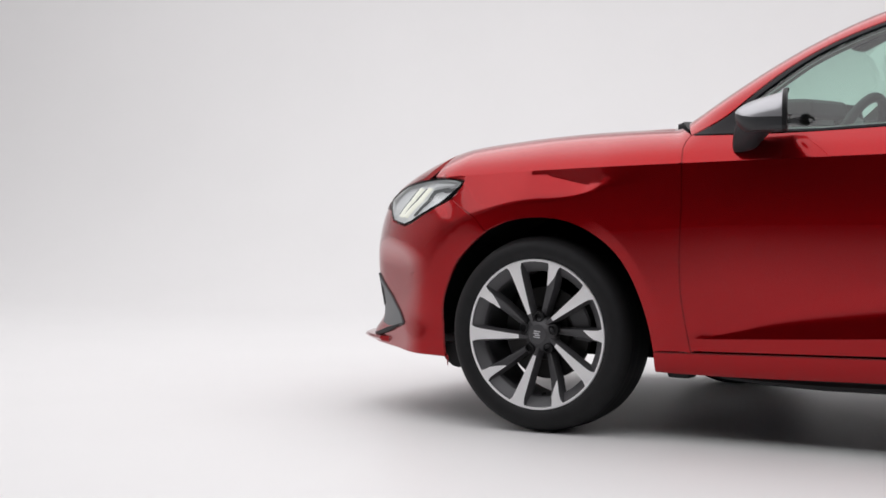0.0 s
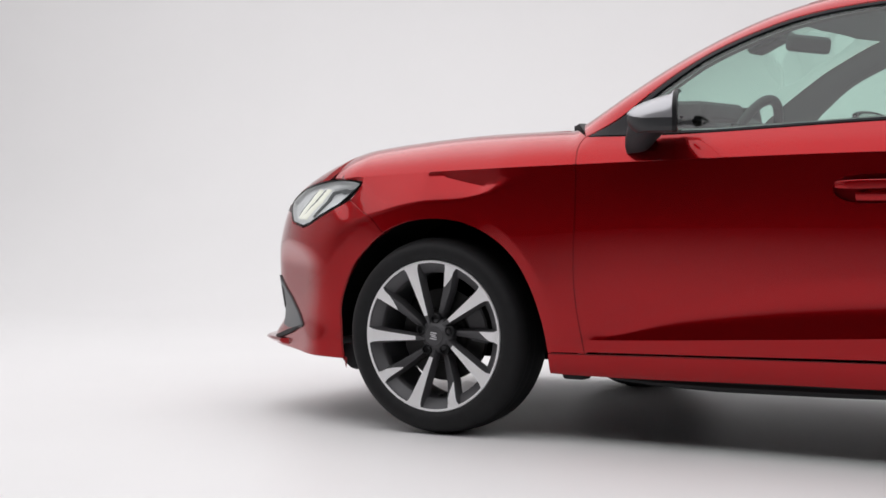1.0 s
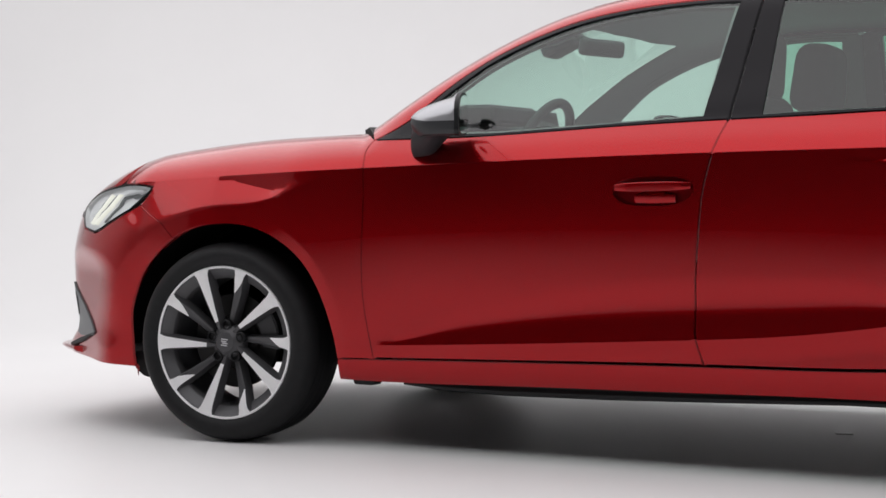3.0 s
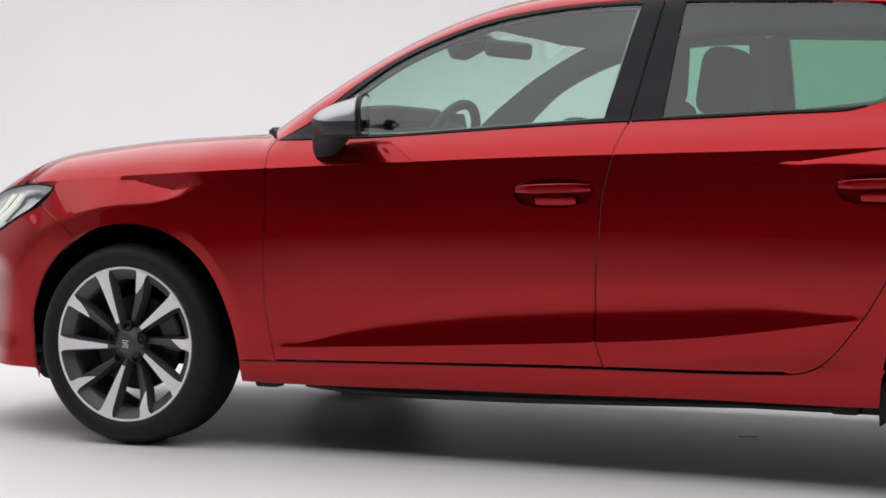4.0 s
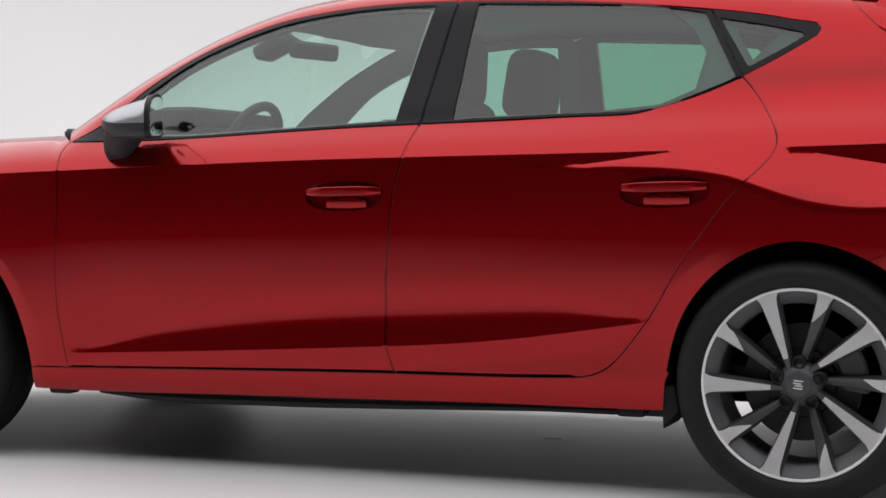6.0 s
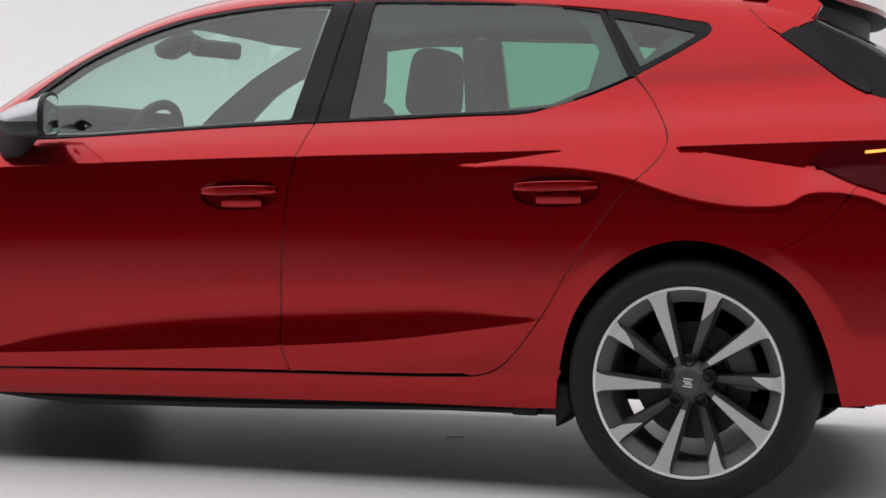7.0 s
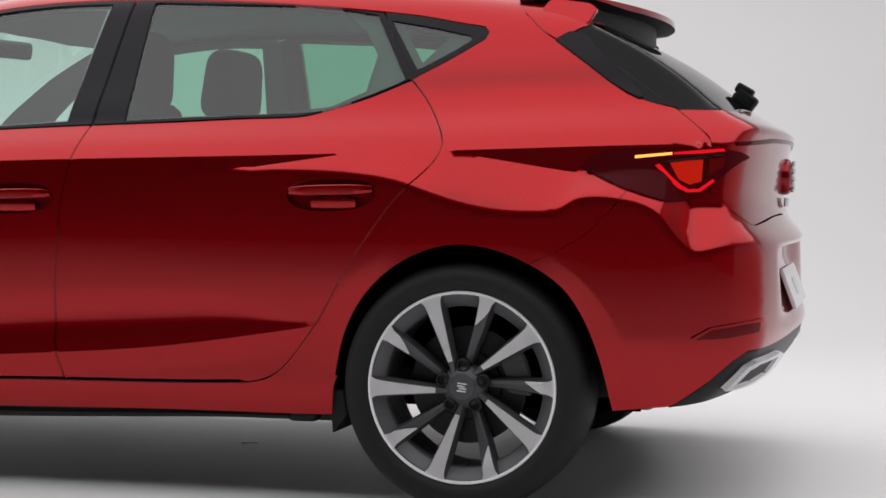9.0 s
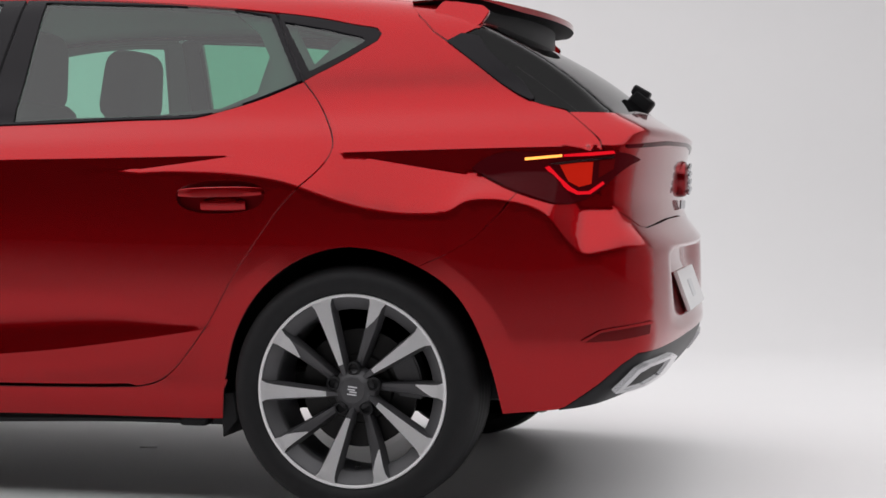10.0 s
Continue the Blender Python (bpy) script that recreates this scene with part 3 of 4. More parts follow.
def doors():
    front = np.vstack([GAP_F[::-1], cut(BELT, 0.53, 1.63), GAP_B, cut(SILL, 0.548, 1.586)[::-1] + np.array((0, 0.006))])
    rear = np.vstack([GAP_B[::-1], cut(BELT, 1.65, 2.505), GAP_R, cut(SILL, 1.596, 2.10)[::-1] + np.array((0, 0.006))])
    a = panel("front_door", S(front), PAINT, car, holes=[S(dish(1.333, 1.563, 0.797, 0.02))], mirror=True, gap=0.0035)
    b = panel("rear_door", S(rear), PAINT, car, holes=[S(dish(2.232, 2.462, 0.808, 0.02))], mirror=True, gap=0.0035)
    trim_f = np.vstack([BELT[BELT[:, 0] < 1.635], GAP_BU, RAIL[RAIL[:, 0] < 1.68][::-1]])
    panel("window_trim", S(trim_f), TRIM, a, holes=[S(GLASS_F)], lift=-0.001, flange=0.02, gap=0.0045, mirror=True, label="satin black window surround")
    trim_r = np.vstack([GAP_BU[::-1], cut(BELT, 1.645, 2.51), GAP_CU, cut(RAIL, 1.69, 2.41)[::-1]])
    panel("window_trim", S(trim_r), TRIM, b, holes=[S(GLASS_R)], lift=-0.001, flange=0.02, gap=0.0045, mirror=True, label="satin black window surround")
    trim_q = np.vstack([GAP_CU[::-1], cut(BELT, 2.52, 2.71), RAIL[RAIL[:, 0] > 2.42][::-1][1:]])
    panel("window_trim", S(trim_q), TRIM, car, holes=[S(GLASS_Q)], lift=-0.001, flange=0.02, gap=0.002, mirror=True, label="satin black window surround")
    panel("window_glass", S(GLASS_F), GLASS, a, lift=-0.006, flange=0.003, gap=-0.004, mirror=True, label="pale green clear glass")
    panel("window_glass", S(GLASS_R), GLASS_DARK, b, lift=-0.006, flange=0.003, gap=-0.004, mirror=True, label="dark tinted privacy glass")
    panel("window_glass", S(GLASS_Q), GLASS_DARK, car, lift=-0.006, flange=0.003, gap=-0.004, mirror=True, label="dark tinted privacy glass")
    return a, b


front_door, rear_door = doors()


def shell():
    lower_sill = np.vstack([SILL, GAP_R[::-1][1:5], [(2.352, 0.339), (2.343, 0.31)], ROCKER])
    panel("sill", S(lower_sill), PAINT, car, mirror=True, gap=0.0006)
    top_edge = U([(0.45, -0.715), (0.30, -0.69), (0.0, -0.675), (-0.25, -0.66), (-0.42, -0.655)])
    fender = np.vstack([S(ARCH_F[ARCH_F[:, 0] > -0.17]), S(cut(SILL, 0.425, 0.535) + np.array((0, 0.005))), S(GAP_F[::-1]), top_edge, S([(-0.435, 0.826), (-0.38, 0.824), (-0.295, 0.816), (-0.300, 0.798)]), S(BUMP_SEAM)])
    panel("fender", fender, PAINT, car, mirror=True, gap=0.0016)
    hood_half = np.vstack([U([(-0.42, -0.655), (-0.25, -0.66), (0.0, -0.675), (0.30, -0.69), (0.40, -0.66), (0.285, -0.35), (0.235, 0.0)])])
    nose_half = F([(0.0, 0.775), (-0.35, 0.765), (-0.55, 0.745)])
    hood_out = np.vstack([hood_half, (hood_half[::-1] * np.array((1, -1, 1)))[1:], (S([(-0.501, 0.817), (-0.62, 0.791)]) * np.array((1, -1, 1))), (nose_half[::-1] * np.array((1, -1, 1))), nose_half[1:], S([(-0.62, 0.791), (-0.501, 0.817)])])
    panel("bonnet", hood_out, PAINT, car)
    bumper_left = np.vstack([F([(0.0, 0.768), (-0.35, 0.758), (-0.53, 0.738)]), S([(-0.664, 0.708), (-0.626, 0.672), (-0.545, 0.658), (-0.506, 0.670), (-0.385, 0.730), (-0.335, 0.752)]), S(BUMP_SEAM[1:]), S(ARCH_F[ARCH_F[:, 0] < -0.185][::-1]),
                             S([(-0.375, 0.222), (-0.485, 0.228), (-0.60, 0.235)]), F([(-0.60, 0.24), (-0.30, 0.235), (0.0, 0.235)])])
    panel("front_bumper", both(bumper_left), PAINT, car, "nose", gap=0.001)
    rail_top = U([(2.78, -0.575), (2.5, -0.565), (2.0, -0.55), (1.5, -0.545), (1.25, -0.53), (1.13, -0.535), (1.0, -0.555), (0.80, -0.602), (0.62, -0.655), (0.47, -0.705)])
    side = np.vstack([S(GAP_R[::-1][8:]), S(cut(BELT, 2.52, 2.71)), S(RAIL[::-1][1:]), rail_top[::-1], S([(2.80, 1.272), (2.845, 1.228)]), S(HATCH_EDGE), S([(3.20, 1.020), (3.285, 0.946), (3.300, 0.905)]), S([(3.25, 0.88), (3.15, 0.84)]), S(TAIL_SEAM),
                      S(ARCH_R[(ARCH_R[:, 0] < 2.855) & (ARCH_R[:, 1] > 0.31)][::-1]), S([(2.352, 0.335)])])
    panel("quarter_panel", np.vstack([side, S(GAP_R[::-1][4:8])]), PAINT, car, mirror=True, gap=0.0006)
    panel("roof", np.vstack([U([(1.13, -0.525), (1.25, -0.53), (1.5, -0.545), (2.0, -0.55), (2.5, -0.565), (2.78, -0.575), (2.78, 0.0), (2.78, 0.575), (2.5, 0.565), (2.0, 0.55), (1.5, 0.545), (1.25, 0.53), (1.13, 0.525), (1.09, 0.35), (1.065, 0.0), (1.09, -0.35)])]), PAINT, car)
    panel("windscreen", U([(0.47, -0.700), (0.62, -0.650), (0.80, -0.597), (1.0, -0.55), (1.125, -0.530), (1.085, -0.35), (1.06, 0.0), (1.085, 0.35), (1.125, 0.530), (1.0, 0.55), (0.80, 0.597), (0.62, 0.650), (0.47, 0.700), (0.34, 0.40), (0.29, 0.0), (0.34, -0.40)]), GLASS, car, lift=-0.003, flange=0.004, label="pale green clear glass")
    panel("cowl", U([(0.455, -0.70), (0.405, -0.655), (0.29, -0.35), (0.24, 0.0), (0.29, 0.35), (0.405, 0.655), (0.455, 0.70), (0.36, 0.42), (0.305, 0.0), (0.36, -0.42)]), BLACK, car, gap=0.001, lift=0.015, flange=0.03, label="black plastic wiper cowl")
    gate = np.vstack([S([(3.204, 1.018), (3.287, 0.946), (3.302, 0.905)]), S([(3.29, 0.83), (3.292, 0.806)]), B([(-0.755, 0.790), (-0.715, 0.760), (-0.665, 0.730), (-0.62, 0.728), (-0.3, 0.748), (0.0, 0.753)])])
    top = B([(0.0, 1.038), (-0.3, 1.033), (-0.55, 1.018)])
    panel("tailgate", both(np.vstack([top, gate])), PAINT, car, "tail")
    glass_left = np.vstack([B([(0.0, 1.041), (-0.3, 1.036), (-0.55, 1.021)]), S([(3.205, 1.022)]), S(HATCH_EDGE[::-1][:-1]), S([(2.90, 1.205)]), B([(-0.60, 1.26), (0.0, 1.28)])])
    panel("rear_window", both(glass_left), GLASS_TAIL, car, "tail", lift=-0.002, label="dark tinted rear window")
    edge = np.vstack([S(HATCH_EDGE[:5]), S([(3.118, 1.050), (3.086, 1.094), (3.026, 1.146), (2.990, 1.180), (2.966, 1.214), (2.92, 1.222)])])
    panel("window_trim", edge, TRIM, car, "tail", lift=0.006, gap=0.0, mirror=True, label="gloss black strip beside the rear window")
    bumper_r = np.vstack([B([(0.0, 0.750), (-0.3, 0.745), (-0.62, 0.7255), (-0.6675, 0.7275), (-0.7185, 0.7585)]), S([(3.286, 0.812), (3.25, 0.812), (3.18, 0.818)]), S(TAIL_SEAM), S(ARCH_R[ARCH_R[:, 0] > 2.862]),
                          S([(3.122, 0.274), (3.195, 0.280), (3.214, 0.287), (3.295, 0.343), (3.348, 0.390), (3.385, 0.416)]), B([(-0.60, 0.422), (-0.3, 0.436), (0.0, 0.442)])])
    panel("rear_bumper", both(bumper_r), PAINT, car, "tail", gap=0.0006)
    dark_half = np.vstack([B([(0.0, 0.438), (-0.3, 0.432), (-0.60, 0.418)]), S([(3.385, 0.412), (3.348, 0.386), (3.295, 0.339), (3.214, 0.283), (3.20, 0.276), (3.276, 0.284), (3.335, 0.296)]), B([(-0.45, 0.31), (0.0, 0.33)])])
    panel("diffuser", both(dark_half), DIFFUSER, car, "tail", gap=0.001, lift=-0.006, flange=0.03, label="dark grey rear diffuser")


shell()


def spoiler():
    """The roof spoiler: a thin wing that carries the roof on past the rear window."""
    ny, nx = 49, 12
    verts, faces = [], []
    for lay in (0, 1):
        for j in range(ny):
            y = -0.595 + 1.19 * j / (ny - 1)
            a = abs(y)
            end = 3.10 - 0.100 * (a / 0.5)**2 - 0.03 * max(0.0, (a - 0.50) / 0.095)**2
            for i in range(nx):
                u = i / (nx - 1)
                x = 2.775 + (end - 2.775) * u
                z = float(screen(x)) - (0.032 - 0.018 * u) * (a / 0.65)**2 - 0.022 * (1 - u) * max(0.0, (a - 0.46) / 0.17)**2 + 0.004
                thick = (0.055 * (1 - u) + 0.016) * (1 - 0.92 * max(0.0, (a - 0.40) / 0.195)**1.5)
                verts.append((x, y, z - lay * thick))
    k = ny * nx
    for lay in (0, 1):
        for j in range(ny - 1):
            for i in range(nx - 1):
                q = (lay * k + j * nx + i, lay * k + j * nx + i + 1, lay * k + (j + 1) * nx + i + 1, lay * k + (j + 1) * nx + i)
                faces.append(q if lay == 0 else q[::-1])
    for j in range(ny - 1):
        a, b = j * nx + nx - 1, (j + 1) * nx + nx - 1
        faces.append((a, a + k, b + k, b))
    for i in range(nx - 1):
        faces.append((i, i + k, i + 1 + k, i + 1))
        b = (ny - 1) * nx + i
        faces.append((b, b + 1, b + 1 + k, b + k))
    ob = link("spoiler", verts, faces, PAINT, car, "red roof spoiler")
    ob.data.materials.append(BLACK)
    for p in ob.data.polygons:
        if p.normal.z < -0.3:
            p.material_index = 1
    ob.data.set_sharp_from_angle(angle=radians(40))
    ear = np.vstack([S([(2.765, 1.310), (2.803, 1.272), (2.848, 1.228), (2.886, 1.203), (2.925, 1.221), (2.965, 1.240), (2.985, 1.252), (2.95, 1.285), (2.85, 1.305)])])
    panel("spoiler_end", ear, PAINT, ob, lift=0.001, mirror=True, gap=0.0015)
    cheek = prism([(2.835, 1.285), (2.86, 1.250), (2.90, 1.213), (2.940, 1.226), (2.968, 1.250), (2.985, 1.282), (2.965, 1.300), (2.86, 1.318)], -0.592, -0.572, 0.003)
    for v in cheek.verts:
        v.co.y -= 0.62 * (1.318 - v.co.z)
    mirrored(part("spoiler_cheek", cheek, PAINT, ob))
    under = bmesh.new()
    loops = []
    for y in np.linspace(-0.565, 0.565, 31):
        k = 1 - (abs(y) / 0.567)**3
        back = 3.055 - 0.100 * (abs(y) / 0.5)**2
        high = float(screen(back)) - 0.014 * (abs(y) / 0.65)**2 - 0.012
        loops.append([under.verts.new((x, y, z)) for x, z in ((2.83, 1.275), (2.87, high - 0.045 - 0.045 * k), (2.90, high - 0.05 - 0.050 * k), (back - 0.035, high - 0.030 - 0.065 * k), (back - 0.012, high - 0.022 - 0.055 * k), (back - 0.010, high), (2.84, 1.290))])
    for a, b in zip(loops, loops[1:]):
        for k in range(7):
            under.faces.new((a[k], a[(k + 1) % 7], b[(k + 1) % 7], b[k]))
    under.faces.new(loops[0])
    under.faces.new(loops[-1][::-1])
    part("underside", under, BLACK, ob, "black brake light housing under the spoiler")


spoiler()

# ---- lamps ----
def head_lamp():
    lens = panel("headlight", S(LAMP), CLEAR, car, "nose", gap=0.0015, flange=0.004, lift=0.0, label="clear headlight lens with silver reflectors", mirror=True)
    lens.visible_shadow = False
    panel("bezel", S(LAMP), GLOSS_BLACK, lens, "nose", holes=[S(shrink(LAMP, 0.0035))], gap=0.0, lift=0.0015, flange=0.006, grid=0.012)
    panel("reflector", S(shrink(LAMP, 0.004)), LAMP_SILVER, lens, "nose", gap=0.0, lift=-0.016, flange=-0.013, grid=0.012, label="silver reflector bowl")
    for dx in (0.0, 0.046):
        blade = np.array([(-0.462 - dx, 0.792), (-0.450 - dx, 0.790), (-0.560 - dx * 0.6, 0.690), (-0.573 - dx * 0.6, 0.694)])
        panel("light_strip", S(blade), LED, lens, "nose", gap=0.0, lift=-0.006, flange=0.012, grid=0.008)
        rib = np.array([(-0.482 - dx, 0.790), (-0.474 - dx, 0.790), (-0.579 - dx * 0.6, 0.698), (-0.587 - dx * 0.6, 0.701)])
        panel("divider", S(rib), FIN_GREY, lens, "nose", gap=0.0, lift=-0.012, flange=0.012, grid=0.008, label="dark divider between the light strips")
    rib = np.array([(-0.330, 0.796), (-0.440, 0.782), (-0.520, 0.700), (-0.510, 0.700), (-0.432, 0.772), (-0.340, 0.786)])
    panel("divider", S(rib), FIN_GREY, lens, "nose", gap=0.0, lift=-0.012, flange=0.012, grid=0.008, label="dark divider between the light strips")
    blade = np.array([(-0.34, 0.803), (-0.43, 0.806), (-0.44, 0.790), (-0.355, 0.798)])
    panel("reflector", S(blade), LAMP_SILVER, lens, "nose", gap=0.0, lift=-0.008, flange=0.012, grid=0.008, label="silver reflector bowl")
    black = np.vstack([F([(-0.585, 0.742), (-0.52, 0.752), (-0.45, 0.752), (-0.45, 0.722), (-0.55, 0.712)]), S([(-0.672, 0.713)])])
    panel("grille_corner", black, LAMP_DARK, car, "nose", gap=0.0, lift=0.002, flange=0.02, grid=0.01, mirror=True, label="dark gap beside the headlight")


head_lamp()


def rear_lamp():
    base = panel("tail_light", S(REAR_LAMP), LAMP_DARK, car, "tail", gap=0.001, lift=0.006, flange=0.03, grid=0.012, mirror=True, label="smoked red tail light with lit light strip")
    low = np.array([(3.112, 0.900), (3.20, 0.908), (3.20, 0.902), (3.112, 0.893)])
    panel("indicator_strip", S(low), AMBER, base, "tail", gap=0.0, lift=0.009, flange=0.004, grid=0.01, label="lit amber white strip")
    red = np.array([(3.204, 0.908), (3.27, 0.914), (3.318, 0.918), (3.322, 0.911), (3.27, 0.905), (3.204, 0.902)])
    panel("light_strip", S(red), LED_RED, base, "tail", gap=0.0, lift=0.009, flange=0.004, grid=0.01, label="lit red strip")
    vee = np.array([(3.160, 0.876), (3.19, 0.842), (3.213, 0.820), (3.235, 0.809), (3.265, 0.810), (3.298, 0.836), (3.294, 0.842), (3.262, 0.818), (3.238, 0.817), (3.220, 0.828), (3.197, 0.850), (3.170, 0.880)])
    panel("light_strip", S(vee), LED_RED, base, "tail", gap=0.0, lift=0.009, flange=0.004, grid=0.01, label="lit red strip")
    bowl = np.array([(3.195, 0.882), (3.215, 0.842), (3.240, 0.828), (3.268, 0.836), (3.272, 0.890), (3.24, 0.888)])
    panel("red_lens", S(bowl), RED_GLOW, base, "tail", gap=0.0, lift=0.008, flange=0.004, grid=0.01)
    bowl2 = np.array([(3.284, 0.850), (3.318, 0.873), (3.322, 0.898), (3.286, 0.893)])
    panel("red_lens", S(bowl2), RED_LENS, base, "tail", gap=0.0, lift=0.008, flange=0.004, grid=0.01)
    rib = np.array([(3.165, 0.884), (3.20, 0.890), (3.318, 0.905), (3.318, 0.900), (3.20, 0.884)])
    panel("chrome_rib", S(rib), CHROME_RED, base, "tail", gap=0.0, lift=0.011, flange=0.004, grid=0.01)
    strip = np.vstack([B([(0.70, 0.925), (0.4, 0.941), (0.0, 0.948), (-0.4, 0.941), (-0.70, 0.925)]), B([(-0.70, 0.934), (-0.4, 0.951), (0.0, 0.958), (0.4, 0.951), (0.70, 0.934)])])
    panel("light_bar", strip, LAMP_DARK, car, "tail", gap=0.0, lift=0.004, flange=0.01, grid=0.012, label="dark red light bar across the tailgate")


rear_lamp()


# ---- wheels ----
def wheel_parts(w):
    """A ten-spoke alloy wheel round the y axis, its outer face towards -y."""
    tyre = part("tyre", lathe([(0.228, 0.03), (0.240, -0.002), (0.2475, -0.014), (0.258, -0.022), (0.272, -0.0255), (0.288, -0.022), (0.300, -0.012), (0.3075, 0.0), (0.314, 0.018), (0.3175, 0.04), (0.3185, 0.08), (0.3185, 0.14), (0.315, 0.185), (0.305, 0.205), (0.27, 0.22), (0.228, 0.20)], 128), RUBBER, w, "black low-profile tyre")
    for k, y in enumerate((0.045, 0.085, 0.125, 0.165)):
        part("groove", lathe([(0.3192, y), (0.3192, y + 0.009)], 96), BLACK, tyre)
    blocks = bmesh.new()
    for i in range(60):
        a = 2 * math.pi * i / 60
        bmesh.ops.create_cube(blocks, size=1, matrix=pose(0, 0, 0, 0, math.degrees(a), 0) @ pose(0.3118, 0.020, 0, 0, 0, -14) @ Matrix.Diagonal((0.003, 0.026, 0.0022, 1)))
    part("tread_cut", blocks, BLACK, tyre, smooth=False)["kind"] = "stuff"
    part("rim", lathe([(0.2445, 0.004), (0.2445, -0.008), (0.2425, -0.0125), (0.2370, -0.0135), (0.2355, -0.011), (0.235, -0.004)], 128), ALLOY, w, "machined silver outer lip")
    part("rim_step", lathe([(0.2355, -0.010), (0.2335, -0.004), (0.2065, 0.016), (0.2040, 0.020), (0.2030, 0.045)], 128), ALLOY_STEP, w, "dark grey inner step of the rim")
    part("barrel", lathe([(0.2335, 0.0), (0.228, 0.016), (0.222, 0.035), (0.214, 0.06), (0.206, 0.10), (0.210, 0.19), (0.224, 0.20)], 96), ALLOY_MID, w, "dark grey inner barrel")
    valve = lathe([(0.0005, -0.004), (0.0035, -0.004), (0.0035, 0.020)], 12)
    bmesh.ops.translate(valve, vec=(0.004, 0.030, -0.196), verts=valve.verts[:])
    part("valve", valve, BLACK, w, "black rubber valve")
    hub_y = 0.012
    for i in range(10):
        full = i % 2 == 0
        ang = radians(36.5 + 36 * i)
        d, q = Vector((math.cos(ang), 0, math.sin(ang))), Vector((-math.sin(ang), 0, math.cos(ang)))
        if full:
            stations = [(0.030, 0.0034, 0.009), (0.07, 0.0064, 0.012), (0.12, 0.0108, 0.017), (0.17, 0.0153, 0.022), (0.205, 0.0188, 0.026), (0.222, 0.0218, 0.030), (0.237, 0.0300, 0.036)]
        else:
            stations = [(0.030, 0.0045, 0.010), (0.07, 0.0075, 0.013), (0.12, 0.0100, 0.016), (0.160, 0.0122, 0.019), (0.185, 0.0135, 0.021), (0.205, 0.0148, 0.023), (0.222, 0.0165, 0.026), (0.237, 0.0230, 0.030)]

        def face_y(r):
            t = (r - 0.03) / 0.207
            y = hub_y * (1 - t)**1.3 - 0.0115 * min(1, t * 1.15)
            return y if full else y + 0.017 * (1 - step(0.150, 0.222, r))

        def middle(r):
            return d * r + q * 0.011 * (1 - 0.75 * (r - 0.03) / 0.207)

        bm = bmesh.new()
        rows = []
        for r, wf, wb in stations:
            c, yf = middle(r), face_y(r)
            rows.append([bm.verts.new(c + q * s * ww + Vector((0, y, 0))) for s, ww, y in ((1, wb, yf + 0.036), (1, wf + 0.003, yf + 0.007), (1, wf, yf), (0, 0, yf + (0 if full else 0.003)), (-1, wf, yf), (-1, wf + 0.003, yf + 0.007), (-1, wb, yf + 0.036))])
        for a, b in zip(rows, rows[1:]):
            for k in range(6):
                bm.faces.new((a[k], a[k + 1], b[k + 1], b[k]))
        sp = part("spoke", bm, ALLOY_DARK, w)
        face = bmesh.new()
        rr = []
        for r, wf, wb in stations:
            if r < (0.045 if full else 0.155):
                continue
            lo = -0.98 if full else 0.92 - 1.90 * step(0.150, 0.205, r)
            rr.append([face.verts.new(middle(r) + q * s * wf + Vector((0, face_y(r) - 0.0014, 0))) for s in (0.98, lo)])
        for a, b in zip(rr, rr[1:]):
            face.faces.new((a[0], a[1], b[1], b[0]))
        bmesh.ops.solidify(face, geom=face.faces[:], thickness=0.001)
        part("machined_face", face, ALLOY, sp, "machined silver face")
    part("hub", lathe([(0.058, 0.05), (0.056, 0.024), (0.052, 0.016), (0.038, 0.008), (0.034, 0.004), (0.0332, 0.004), (0.031, 0.001), (0.012, 0.0), (0.0005, 0.0)], 48), ALLOY_DARK, w, "dark grey hub with centre cap")
    badge = bmesh.new()
    for dx, z, sx in ((0.001, 0.0095, 0.024), (-0.002, 0.003, 0.020), (0.002, -0.003, 0.020), (-0.001, -0.0095, 0.024)):
        bmesh.ops.create_cube(badge, size=1, matrix=pose(dx, -0.001, z, 0, 6, 0) @ Matrix.Diagonal((sx, 0.003, 0.0036, 1)))
    part("badge", badge, CHROME, w, "small silver badge")
    for i in range(5):
        a = radians(90 + 72 * i)
        bm = lathe([(0.0185, 0.035), (0.0175, 0.006), (0.0145, 0.0045), (0.0135, 0.0035), (0.0125, 0.0035), (0.0115, 0.014), (0.0005, 0.015)], 20)
        bmesh.ops.translate(bm, vec=(0.055 * math.cos(a), 0.004, 0.055 * math.sin(a)), verts=bm.verts[:])
        part("wheel_bolt", bm, BLACK, w)
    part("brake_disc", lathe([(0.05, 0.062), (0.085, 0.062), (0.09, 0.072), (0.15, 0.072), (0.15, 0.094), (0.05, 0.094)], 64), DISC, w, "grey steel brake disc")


def calliper(w, a):
    bm = bmesh.new()
    n = 9
    rows = []
    for i in range(n):
        t = radians(a - 28 + 56 * i / (n - 1))
        rows.append([bm.verts.new((r * math.cos(t), y, r * math.sin(t))) for r, y in ((0.105, 0.052), (0.168, 0.052), (0.172, 0.11), (0.105, 0.11))])
    for p, q in zip(rows, rows[1:]):
        for k in range(4):
            bm.faces.new((p[k], p[(k + 1) % 4], q[(k + 1) % 4], q[k]))
    bm.faces.new(rows[0])
    bm.faces.new(rows[-1][::-1])
    bmesh.ops.bevel(bm, geom=bm.edges[:], offset=0.004, segments=2, affect="EDGES")
    part("brake_calliper", bm, ALLOY_DARK, w)


